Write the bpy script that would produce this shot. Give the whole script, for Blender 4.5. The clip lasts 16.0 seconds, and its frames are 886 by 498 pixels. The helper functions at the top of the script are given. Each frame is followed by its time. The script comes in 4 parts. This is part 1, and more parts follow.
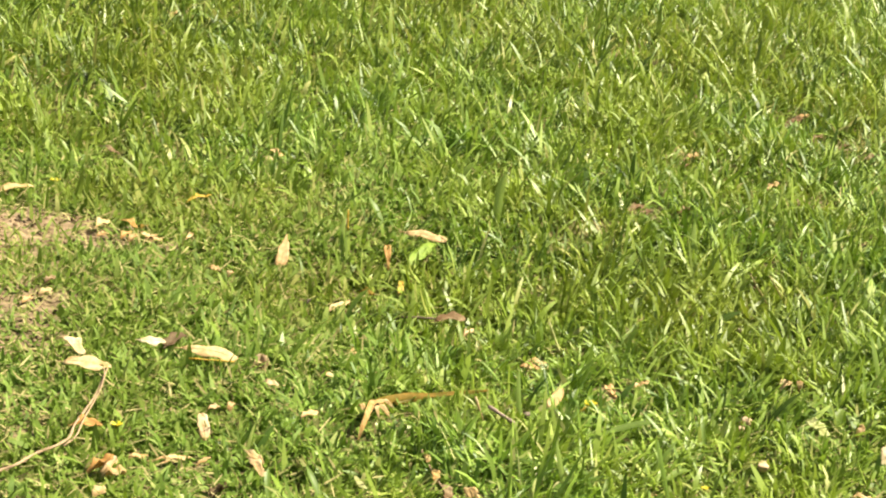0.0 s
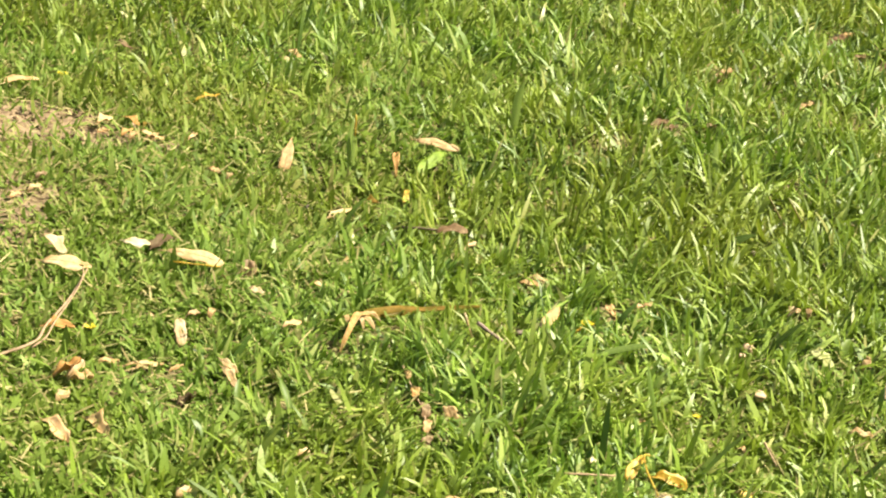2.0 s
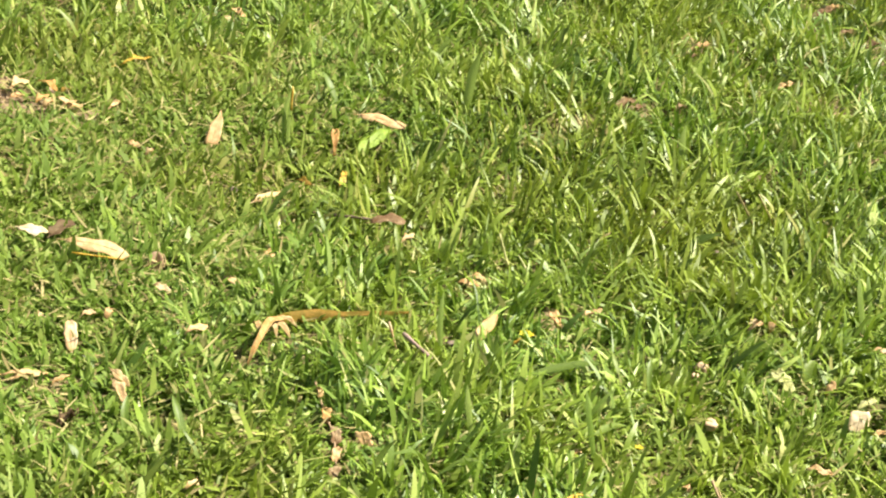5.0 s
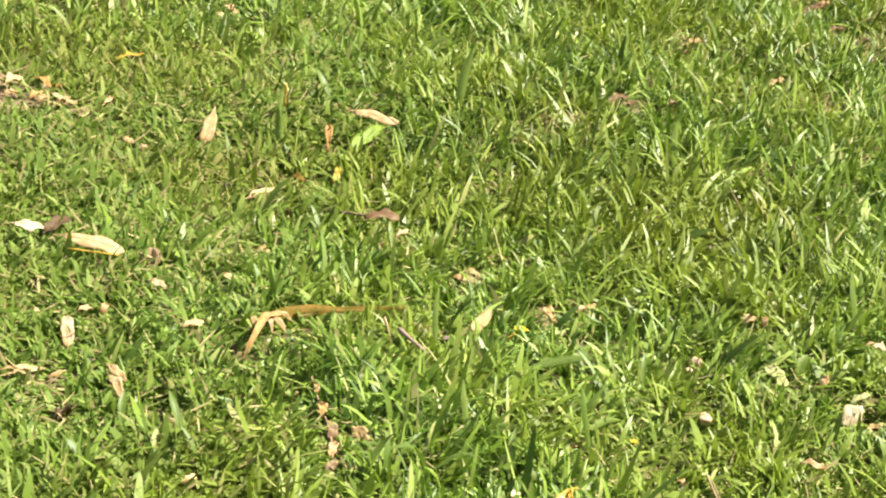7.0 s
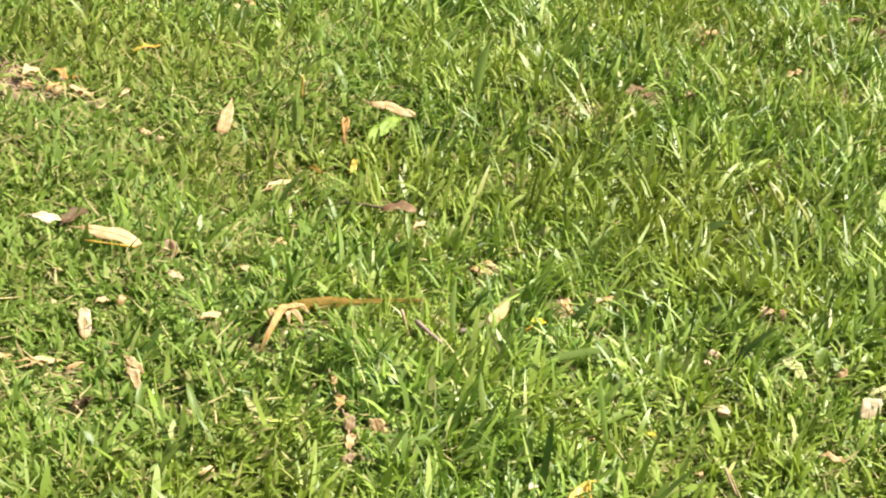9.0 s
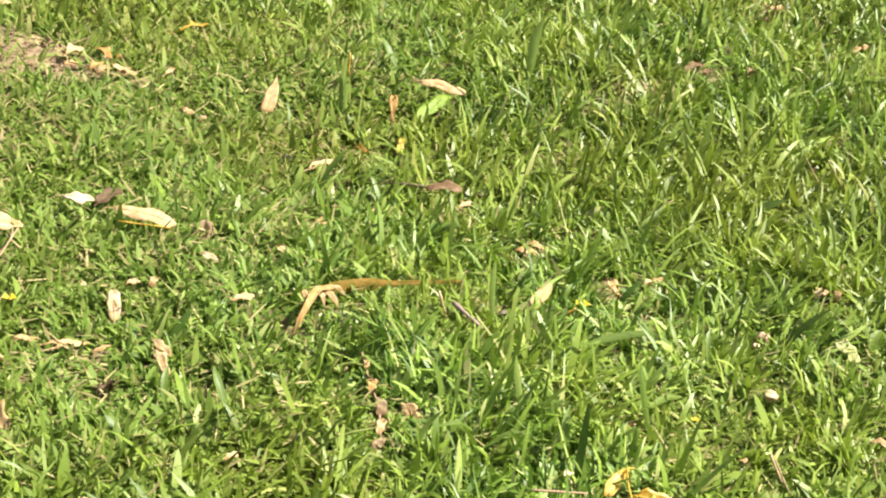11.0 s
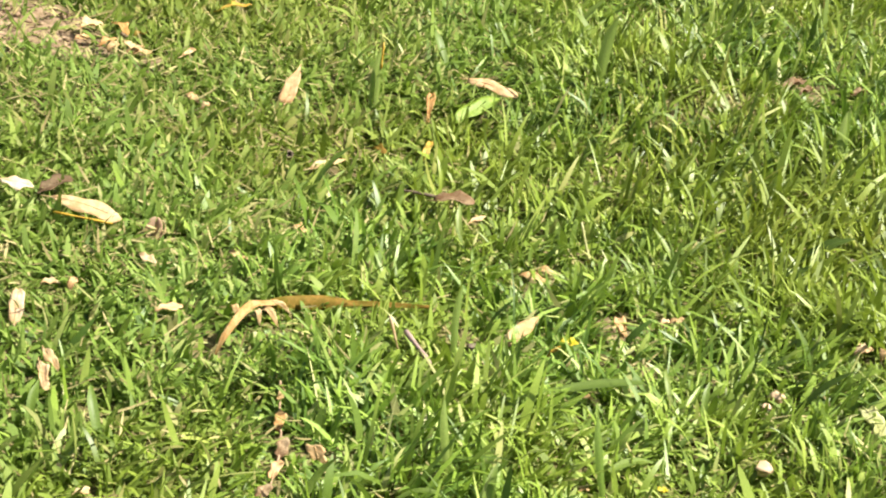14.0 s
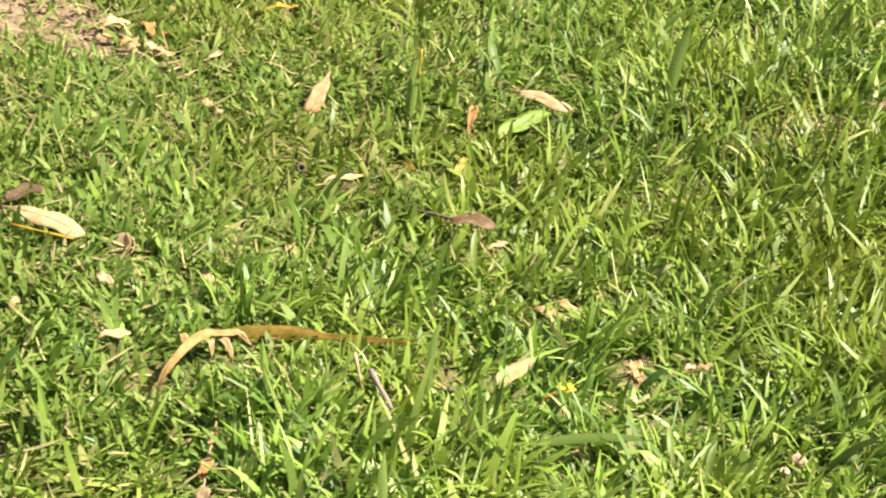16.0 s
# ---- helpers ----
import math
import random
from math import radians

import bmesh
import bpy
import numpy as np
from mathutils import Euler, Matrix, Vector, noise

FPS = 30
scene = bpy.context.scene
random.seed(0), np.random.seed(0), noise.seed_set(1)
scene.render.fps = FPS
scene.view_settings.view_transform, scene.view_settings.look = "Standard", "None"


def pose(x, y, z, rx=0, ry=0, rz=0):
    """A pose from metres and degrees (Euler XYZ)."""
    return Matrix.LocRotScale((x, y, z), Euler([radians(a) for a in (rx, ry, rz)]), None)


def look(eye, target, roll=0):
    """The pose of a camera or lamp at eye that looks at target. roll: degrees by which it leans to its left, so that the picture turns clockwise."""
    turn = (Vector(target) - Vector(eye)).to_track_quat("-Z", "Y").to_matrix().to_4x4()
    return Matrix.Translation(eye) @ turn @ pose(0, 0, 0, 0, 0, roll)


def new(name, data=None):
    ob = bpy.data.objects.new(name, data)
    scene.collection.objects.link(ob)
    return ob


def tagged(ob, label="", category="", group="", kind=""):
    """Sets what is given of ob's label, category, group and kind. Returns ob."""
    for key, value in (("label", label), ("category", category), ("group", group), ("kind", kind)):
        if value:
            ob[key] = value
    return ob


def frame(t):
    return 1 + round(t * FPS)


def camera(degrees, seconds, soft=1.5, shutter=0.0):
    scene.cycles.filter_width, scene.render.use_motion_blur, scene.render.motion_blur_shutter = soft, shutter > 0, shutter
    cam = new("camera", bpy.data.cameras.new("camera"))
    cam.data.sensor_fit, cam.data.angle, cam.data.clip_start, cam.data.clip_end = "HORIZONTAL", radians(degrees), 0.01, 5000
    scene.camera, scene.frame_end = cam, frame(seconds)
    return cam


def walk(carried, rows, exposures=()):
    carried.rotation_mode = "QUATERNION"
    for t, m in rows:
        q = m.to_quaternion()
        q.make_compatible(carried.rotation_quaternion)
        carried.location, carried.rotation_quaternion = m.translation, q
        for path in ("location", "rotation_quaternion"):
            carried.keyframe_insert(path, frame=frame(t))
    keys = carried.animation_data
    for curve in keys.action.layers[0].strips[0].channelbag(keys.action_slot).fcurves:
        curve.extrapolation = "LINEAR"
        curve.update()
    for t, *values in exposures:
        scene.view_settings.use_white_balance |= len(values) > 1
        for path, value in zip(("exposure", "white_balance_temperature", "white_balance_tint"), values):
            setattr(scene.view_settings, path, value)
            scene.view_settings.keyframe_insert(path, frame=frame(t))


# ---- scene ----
cam = camera(24.88, 16.0, soft=2.1)
PATH = [
    (0, (-0.1862, -4.2585, 1.315), (-0.0233, -1.391, 0.4484), 7.2),
    (0.5, (-0.1695, -4.2496, 1.314), (-0.0193, -1.3859, 0.4327), 7.23),
    (1, (-0.1234, -4.2173, 1.3042), (-0.0091, -1.3543, 0.4154), 7.57),
    (1.5, (-0.0798, -4.1878, 1.299), (0.0046, -1.3269, 0.4002), 8.31),
    (2, (-0.0517, -4.1394, 1.2986), (0.0267, -1.3153, 0.2895), 8.79),
    (2.5, (-0.0324, -4.0692, 1.3026), (0.088, -1.2485, 0.2882), 9.1),
    (3, (-0.0402, -3.9631, 1.3046), (0.1846, -1.1348, 0.3297), 9.68),
    (3.5, (-0.0514, -3.856, 1.2822), (0.1913, -1.0425, 0.2695), 9.27),
    (4, (-0.0017, -3.8084, 1.3033), (0.1378, -1.0024, 0.2513), 10.85),
    (4.5, (0.0403, -3.7948, 1.3027), (0.1443, -1.0044, 0.2061), 10.92),
    (6.8, (0.0307, -3.8076, 1.3028), (0.1603, -1.0182, 0.2062), 10.93),
    (7, (0.029, -3.8076, 1.302), (0.1551, -1.0186, 0.2041), 11.0),
    (7.5, (0.0298, -3.8083, 1.3004), (0.1547, -1.0201, 0.2003), 10.95),
    (8, (0.0303, -3.8058, 1.2991), (0.1518, -1.0174, 0.1992), 11.04),
    (8.5, (0.0266, -3.804, 1.2999), (0.1474, -1.0185, 0.1926), 11.09),
    (9, (0.0249, -3.802, 1.299), (0.1317, -1.0179, 0.1865), 10.91),
    (9.5, (0.0224, -3.7965, 1.301), (0.1259, -1.0117, 0.1901), 11.07),
    (9.7, (0.0222, -3.7925, 1.2972), (0.1173, -1.0095, 0.1808), 10.99),
    (11.8, (0.1752, -3.6734, 1.2755), (0.117, -0.9159, 0.0956), 9.4),
    (12, (0.1887, -3.6575, 1.2746), (0.1468, -0.9031, 0.0864), 9.5),
    (12.5, (0.2284, -3.5408, 1.2559), (0.218, -0.8048, 0.0255), 10.18),
    (13, (0.2761, -3.4313, 1.2339), (0.1564, -0.6732, 0.0598), 9.83),
    (13.5, (0.3669, -3.3458, 1.2035), (0.1127, -0.617, -0.0168), 9.66),
    (14, (0.4723, -3.3, 1.2072), (0.0811, -0.5837, -0.0048), 10.67),
    (14.5, (0.5235, -3.2576, 1.1838), (0.0731, -0.556, -0.0403), 10.25),
    (15, (0.5724, -3.1729, 1.1597), (0.0582, -0.4928, -0.0864), 10.45),
    (15.5, (0.6196, -3.0509, 1.1576), (0.0082, -0.3787, -0.0612), 10.43),
    (16, (0.6832, -2.9574, 1.1498), (-0.0047, -0.3152, -0.0933), 9.83),
]
walk(cam, [(t, look(eye, target, roll)) for t, eye, target, roll in PATH],
     [(0.0, 1.22, 7380, 3.0), (4.5, 1.24, 7000, 6.0), (9.0, 1.25, 6640, 9.5), (14.0, 1.24, 6560, 9.5), (16.0, 1.20, 6660, 9.5)])

# ---- world and sun ----
SUN_WAY = Vector((0.66, 0.10, 1.0)).normalized()   # from the lawn towards the sun
world = bpy.data.worlds.new("sky")
scene.world = world
world.use_nodes = True
wt = world.node_tree
sky = wt.nodes.new("ShaderNodeTexSky")
sky.sky_type = "NISHITA"
sky.sun_disc = False
sky.dust_density = 3.5
sky.ozone_density = 0.2
sky.sun_elevation = math.asin(SUN_WAY.z)
sky.sun_rotation = math.atan2(SUN_WAY.x, SUN_WAY.y)
wt.links.new(sky.outputs[0], wt.nodes["Background"].inputs[0])
wt.nodes["Background"].inputs[1].default_value = 0.052
sun = new("sun", bpy.data.lights.new("sun", "SUN"))
sun.data.energy = 5.0
sun.data.angle = radians(0.53)
sun.data.color = (1.0, 0.95, 0.86)
sun.matrix_world = look(SUN_WAY * 20, (0, 0, 0))


# ---- materials ----
def nodes_of(name):
    m = bpy.data.materials.new(name)
    m.use_nodes = True
    nt = m.node_tree
    nt.nodes.clear()
    return m, nt, nt.nodes.new("ShaderNodeOutputMaterial")


def ramp(nt, fac, stops):
    r = nt.nodes.new("ShaderNodeValToRGB")
    while len(r.color_ramp.elements) < len(stops):
        r.color_ramp.elements.new(0.5)
    for e, (at, c) in zip(r.color_ramp.elements, stops):
        e.position, e.color = at, (*c, 1)
    nt.links.new(fac, r.inputs[0])
    return r.outputs[0]


def noise_fac(nt, scale, detail=3.0, rough=0.55, stretch=None):
    n = nt.nodes.new("ShaderNodeTexNoise")
    n.inputs["Scale"].default_value = scale
    n.inputs["Detail"].default_value = detail
    n.inputs["Roughness"].default_value = rough
    co = nt.nodes.new("ShaderNodeTexCoord")
    if stretch:
        mp = nt.nodes.new("ShaderNodeMapping")
        mp.inputs["Scale"].default_value = stretch
        nt.links.new(co.outputs["Object"], mp.inputs[0])
        nt.links.new(mp.outputs[0], n.inputs["Vector"])
    else:
        nt.links.new(co.outputs["Object"], n.inputs["Vector"])
    return n.outputs["Fac"]


def mixed(nt, kind, fac, a, b):
    m = nt.nodes.new("ShaderNodeMix")
    m.data_type, m.blend_type = "RGBA", kind
    for socket, v in ((m.inputs[0], fac), (m.inputs[6], a), (m.inputs[7], b)):
        if hasattr(v, "is_linked"):
            nt.links.new(v, socket)
        elif isinstance(v, tuple):
            socket.default_value = (*v, 1)
        else:
            socket.default_value = v
    return m.outputs[2]


def leafy(name, stops, thin=0.35, rough=0.42, grain=700.0, random="island", patch=None, stain=None, gloss=0.5):
    """A thin leaf surface: reflects and lets light through."""
    m, nt, out = nodes_of(name)
    if random == "island":
        pick = nt.nodes.new("ShaderNodeNewGeometry").outputs["Random Per Island"]
    else:
        pick = nt.nodes.new("ShaderNodeObjectInfo").outputs["Random"]
    colour = ramp(nt, pick, stops)
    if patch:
        # paler blade colour where this attribute is high
        pale_node = nt.nodes.new("ShaderNodeAttribute")
        pale_node.attribute_name = "paleness"
        colour = mixed(nt, "MIX", pale_node.outputs["Fac"], colour, mixed(nt, "MULTIPLY", 1.0, colour, (1.22, 1.18, 1.4)))
        # blade colour multiplied darker and duller where this attribute is high
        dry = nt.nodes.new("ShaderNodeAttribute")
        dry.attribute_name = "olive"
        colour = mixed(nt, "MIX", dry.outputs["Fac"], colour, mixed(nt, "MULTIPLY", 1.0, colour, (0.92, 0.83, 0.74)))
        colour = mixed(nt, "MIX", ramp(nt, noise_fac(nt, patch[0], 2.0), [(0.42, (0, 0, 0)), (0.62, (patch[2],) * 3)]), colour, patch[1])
    if stain:
        colour = mixed(nt, "MULTIPLY", ramp(nt, noise_fac(nt, stain[0], 4.0, 0.65), [(0.42, (1, 1, 1)), (0.68, (0, 0, 0))]), colour, stain[1])
    fine = noise_fac(nt, grain, 2.0)
    colour = mixed(nt, "MULTIPLY", 0.45, colour, ramp(nt, fine, [(0.3, (0.62, 0.62, 0.62)), (0.7, (1.25, 1.25, 1.25))]))
    p = nt.nodes.new("ShaderNodeBsdfPrincipled")
    nt.links.new(colour, p.inputs["Base Color"])
    p.inputs["Roughness"].default_value = rough
    p.inputs["Specular IOR Level"].default_value = gloss
    bump = nt.nodes.new("ShaderNodeBump")
    bump.inputs["Strength"].default_value = 0.25
    bump.inputs["Distance"].default_value = 0.0006
    nt.links.new(fine, bump.inputs["Height"])
    nt.links.new(bump.outputs[0], p.inputs["Normal"])
    tr = nt.nodes.new("ShaderNodeBsdfTranslucent")
    nt.links.new(colour, tr.inputs["Color"])
    mx = nt.nodes.new("ShaderNodeMixShader")
    mx.inputs[0].default_value = thin
    nt.links.new(p.outputs[0], mx.inputs[1])
    nt.links.new(tr.outputs[0], mx.inputs[2])
    nt.links.new(mx.outputs[0], out.inputs[0])
    return m


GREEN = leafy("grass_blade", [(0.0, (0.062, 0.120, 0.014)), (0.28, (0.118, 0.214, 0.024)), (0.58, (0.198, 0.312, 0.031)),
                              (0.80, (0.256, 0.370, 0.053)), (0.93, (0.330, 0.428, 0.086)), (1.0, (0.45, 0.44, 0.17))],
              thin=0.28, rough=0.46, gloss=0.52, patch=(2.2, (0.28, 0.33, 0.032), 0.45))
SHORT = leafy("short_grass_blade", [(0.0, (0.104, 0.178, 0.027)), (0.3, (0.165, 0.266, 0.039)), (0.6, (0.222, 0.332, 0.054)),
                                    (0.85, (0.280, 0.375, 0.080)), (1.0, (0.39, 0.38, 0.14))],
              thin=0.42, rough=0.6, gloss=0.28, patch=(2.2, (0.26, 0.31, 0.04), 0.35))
STRAW = leafy("dry_straw", [(0.0, (0.19, 0.155, 0.060)), (0.5, (0.34, 0.285, 0.12)), (1.0, (0.50, 0.43, 0.20))], thin=0.2, rough=0.7, gloss=0.2)
TAN = leafy("tan_leaf", [(0.0, (0.57, 0.42, 0.215)), (0.5, (0.66, 0.50, 0.275)), (1.0, (0.74, 0.59, 0.35))], thin=0.2, rough=0.7, gloss=0.2,
            random="object", stain=(60.0, (0.78, 0.66, 0.52)), grain=500)
PINK = leafy("pinkish_leaf", [(0.0, (0.64, 0.44, 0.22)), (1.0, (0.75, 0.56, 0.32))], thin=0.15, rough=0.7, gloss=0.2, random="object",
             stain=(70.0, (0.76, 0.64, 0.54)), grain=500)
PALE = leafy("whitish_leaf", [(0.0, (0.78, 0.67, 0.48)), (1.0, (0.85, 0.76, 0.58))], thin=0.15, rough=0.65, gloss=0.2, random="object",
             stain=(50.0, (0.85, 0.74, 0.6)), grain=500)
CREAM = leafy("cream_leaf", [(0.0, (0.64, 0.50, 0.31)), (1.0, (0.74, 0.60, 0.41))], thin=0.15, rough=0.65, gloss=0.2, random="object",
              stain=(50.0, (0.80, 0.66, 0.5)), grain=500)
BROWN = leafy("brown_leaf", [(0.0, (0.28, 0.205, 0.115)), (1.0, (0.42, 0.32, 0.19))], thin=0.15, rough=0.75, gloss=0.15, random="object",
              stain=(60.0, (0.55, 0.42, 0.36)), grain=500)
RUST = leafy("rust_leaf", [(0.0, (0.27, 0.155, 0.03)), (1.0, (0.37, 0.215, 0.045))], thin=0.25, rough=0.7, gloss=0.2, random="object",
             stain=(38.0, (0.48, 0.62, 0.28)), grain=420)
YELLOW = leafy("yellow_leaf", [(0.0, (0.72, 0.52, 0.06)), (1.0, (0.80, 0.62, 0.14))], thin=0.25, rough=0.45, random="object",
               stain=(60.0, (0.75, 0.6, 0.4)), grain=500)
TAWNY = leafy("tawny_leaf", [(0.0, (0.55, 0.385, 0.175)), (1.0, (0.63, 0.46, 0.23))], thin=0.2, rough=0.7, gloss=0.2, random="object",
              stain=(70.0, (0.74, 0.60, 0.42)), grain=500)
AMBER = leafy("amber_leaf", [(0.0, (0.50, 0.30, 0.10)), (1.0, (0.62, 0.40, 0.17))], thin=0.2, rough=0.65, gloss=0.2, random="object",
              stain=(60.0, (0.75, 0.62, 0.48)), grain=500)
LIME = leafy("fresh_leaf", [(0.0, (0.28, 0.40, 0.045)), (1.0, (0.33, 0.44, 0.06))], thin=0.3, rough=0.5, random="object", grain=300, gloss=0.35,
             stain=(55.0, (0.62, 0.68, 0.5)))
BLADE = leafy("single_blade", [(0.0, (0.17, 0.265, 0.04)), (1.0, (0.29, 0.375, 0.085))], thin=0.5, rough=0.45, random="object", grain=600)
BROAD = leafy("broad_blade", [(0.0, (0.065, 0.11, 0.018)), (1.0, (0.11, 0.165, 0.027))], thin=0.35, rough=0.6, gloss=0.2, random="object", grain=500)


def solid(name, a, b, scale=120.0, rough=0.75, bump=0.4):
    m, nt, out = nodes_of(name)
    f = noise_fac(nt, scale, 5.0, 0.65)
    p = nt.nodes.new("ShaderNodeBsdfPrincipled")
    nt.links.new(ramp(nt, f, [(0.3, a), (0.7, b)]), p.inputs["Base Color"])
    p.inputs["Roughness"].default_value = rough
    bp = nt.nodes.new("ShaderNodeBump")
    bp.inputs["Strength"].default_value, bp.inputs["Distance"].default_value = bump, 0.001
    nt.links.new(f, bp.inputs["Height"])
    nt.links.new(bp.outputs[0], p.inputs["Normal"])
    nt.links.new(p.outputs[0], out.inputs[0])
    return m


DARK = leafy("dark_brown_leaf", [(0.0, (0.16, 0.115, 0.065)), (1.0, (0.25, 0.185, 0.11))], thin=0.12, rough=0.8, gloss=0.15, random="object",
             stain=(60.0, (0.6, 0.5, 0.45)), grain=500)
YELLOWISH = leafy("greenish_cream_leaf", [(0.0, (0.58, 0.60, 0.28)), (1.0, (0.68, 0.66, 0.36))], thin=0.25, rough=0.6, gloss=0.25, random="object",
                  stain=(50.0, (0.8, 0.8, 0.6)), grain=500)
DARK_TWIG = solid("dark_twig_bark", (0.09, 0.06, 0.04), (0.20, 0.14, 0.09), 300)
TWIG = solid("twig_bark", (0.26, 0.16, 0.09), (0.46, 0.32, 0.19), 300)
GREY_TWIG = solid("grey_stick", (0.25, 0.16, 0.13), (0.42, 0.30, 0.25), 300)
NUT = solid("pale_husk", (0.42, 0.28, 0.165), (0.60, 0.43, 0.27), 150)
CAPSULE = solid("seed_capsule", (0.11, 0.08, 0.055), (0.24, 0.18, 0.13), 250)
POD = solid("pod_shell", (0.21, 0.14, 0.08), (0.34, 0.23, 0.14), 200)
POD_PALE = solid("pod_inside", (0.30, 0.18, 0.10), (0.42, 0.27, 0.16), 200)
# near-black colour for the shade in the capsule's mouth
MOUTH_SHADE = solid("capsule_mouth_shade", (0.02, 0.014, 0.01), (0.05, 0.035, 0.025), 250)
PETAL = leafy("yellow_petal", [(0.0, (0.66, 0.54, 0.02)), (1.0, (0.74, 0.62, 0.05))], thin=0.3, rough=0.5, random="object")


def soil_material():
    """Pinkish bare soil with crumbs, under a mat of old leaf litter."""
    m, nt, out = nodes_of("soil")
    crumbs = noise_fac(nt, 38.0, 8.0, 0.66)
    bed = noise_fac(nt, 5.0, 4.0)
    earth = ramp(nt, crumbs, [(0.32, (0.11, 0.072, 0.044)), (0.48, (0.26, 0.18, 0.112)), (0.70, (0.42, 0.31, 0.205))])
    mat_bed = ramp(nt, noise_fac(nt, 160.0, 5.0, 0.7), [(0.32, (0.060, 0.052, 0.022)), (0.55, (0.15, 0.135, 0.05)), (0.72, (0.34, 0.27, 0.14))])
    mask = nt.nodes.new("ShaderNodeAttribute")
    mask.attribute_name = "bare"
    turf = nt.nodes.new("ShaderNodeAttribute")
    turf.attribute_name = "turf"
    green = ramp(nt, noise_fac(nt, 110.0, 6.0, 0.75), [(0.32, (0.016, 0.030, 0.005)), (0.5, (0.055, 0.085, 0.014)), (0.70, (0.13, 0.16, 0.035))])
    mat_bed = mixed(nt, "MIX", turf.outputs["Fac"], mat_bed, green)
    colour = mixed(nt, "MIX", mask.outputs["Fac"], mat_bed, earth)
    colour = mixed(nt, "MULTIPLY", 0.5, colour, ramp(nt, bed, [(0.3, (0.75, 0.75, 0.72)), (0.7, (1.15, 1.12, 1.05))]))
    p = nt.nodes.new("ShaderNodeBsdfPrincipled")
    nt.links.new(colour, p.inputs["Base Color"])
    p.inputs["Roughness"].default_value = 0.92
    p.inputs["Specular IOR Level"].default_value = 0.2
    bp = nt.nodes.new("ShaderNodeBump")
    bp.inputs["Strength"].default_value, bp.inputs["Distance"].default_value = 0.8, 0.006
    nt.links.new(crumbs, bp.inputs["Height"])
    nt.links.new(bp.outputs[0], p.inputs["Normal"])
    nt.links.new(p.outputs[0], out.inputs[0])
    return m


SOIL = soil_material()

# ---- the lawn's lie ----
rng = np.random.default_rng(7)
LATTICE = rng.random((64, 64))


def patches(x, y, size, shift=0):
    """Smooth random values from 0 to 1 that change over about size metres."""
    u, v = x / size + 17.3 + shift, y / size + 31.7 + 2 * shift
    i, j = np.floor(u).astype(int), np.floor(v).astype(int)
    f, g = u - i, v - j
    f, g = f * f * (3 - 2 * f), g * g * (3 - 2 * g)
    a, b = LATTICE[i % 64, j % 64], LATTICE[(i + 1) % 64, j % 64]
    c, d = LATTICE[i % 64, (j + 1) % 64], LATTICE[(i + 1) % 64, (j + 1) % 64]
    return (a * (1 - f) + b * f) * (1 - g) + (c * (1 - f) + d * f) * g


def bare(x, y):
    """How bare the soil is: worn spots in the lawn."""
    out = np.zeros_like(x)
    for cx, cy, rx, ry, full in (
        (-0.84, -0.10, 0.20, 0.17, 0.92), (-0.68, -0.17, 0.11, 0.07, 0.8), (-0.56, -0.16, 0.07, 0.06, 0.6), (-0.79, -0.62, 0.14, 0.17, 0.80), (-0.88, -0.25, 0.17, 0.13, 0.72),
        (-0.80, -0.36, 0.12, 0.10, 0.5), (0.285, 0.04, 0.05, 0.06, 0.6), (0.56, 0.53, 0.05, 0.08, 0.45), (0.67, 0.50, 0.03, 0.06, 0.35),
        (0.78, 1.21, 0.05, 0.10, 0.6), (1.17, 1.87, 0.06, 0.12, 0.6), (1.06, 0.84, 0.06, 0.12, 0.6), (1.30, 1.50, 0.05, 0.12, 0.5),
        (-0.17, -0.31, 0.13, 0.08, 0.38), (-0.61, -0.46, 0.09, 0.10, 0.36), (-0.45, -0.36, 0.05, 0.05, 0.40), (-0.56, -0.39, 0.05, 0.06, 0.30), (-0.11, -0.40, 0.10, 0.05, 0.30), (-0.155, -1.13, 0.05, 0.05, 0.25), (0.37, -0.64, 0.04, 0.05, 0.6), (-0.44, -1.28, 0.16, 0.10, 0.4), (-0.22, -0.33, 0.04, 0.03, 0.45),
        (-0.64, -1.40, 0.09, 0.12, 0.5), (-0.69, -1.15, 0.07, 0.14, 0.5), (-0.75, -0.80, 0.12, 0.12, 0.72), (-0.50, -1.28, 0.08, 0.05, 0.4),
        (0.735, 2.66, 0.06, 0.14, 0.6), (1.30, 2.10, 0.07, 0.12, 0.5), (0.90, 2.05, 0.05, 0.10, 0.45),
    ):
        d = ((x - cx) / rx) ** 2 + ((y - cy) / ry) ** 2 + 0.9 * (patches(x, y, 0.05) - 0.5) + 0.6 * (patches(x, y, 0.022, 5) - 0.5)
        out = np.maximum(out, full * np.clip(1.6 - 1.3 * d, 0, 1))
    return out


SWELLS = ((-0.001, 0.004, 0.015, 0.004, -0.002, -0.03), (-0.014, -0.006, 0.005, -0.011, 0.03, -0.004), (0.003, 0.031, -0.023, -0.05, 0.013, 0.019),
          (-0.016, -0.011, -0.024, -0.034, -0.029, 0.012), (-0.011, 0.007, 0.027, 0.004, -0.004, 0.011))


HOLLOWS = ((-0.125, -1.065, 0.030), (0.385, -0.660, 0.030), (0.020, 0.165, 0.030), (-0.20, -1.30, 0.025), (0.69, -0.63, 0.02),
           (0.47, 0.35, 0.035), (0.35, 0.28, 0.035), (0.43, 0.62, 0.03), (0.39, 0.47, 0.025))


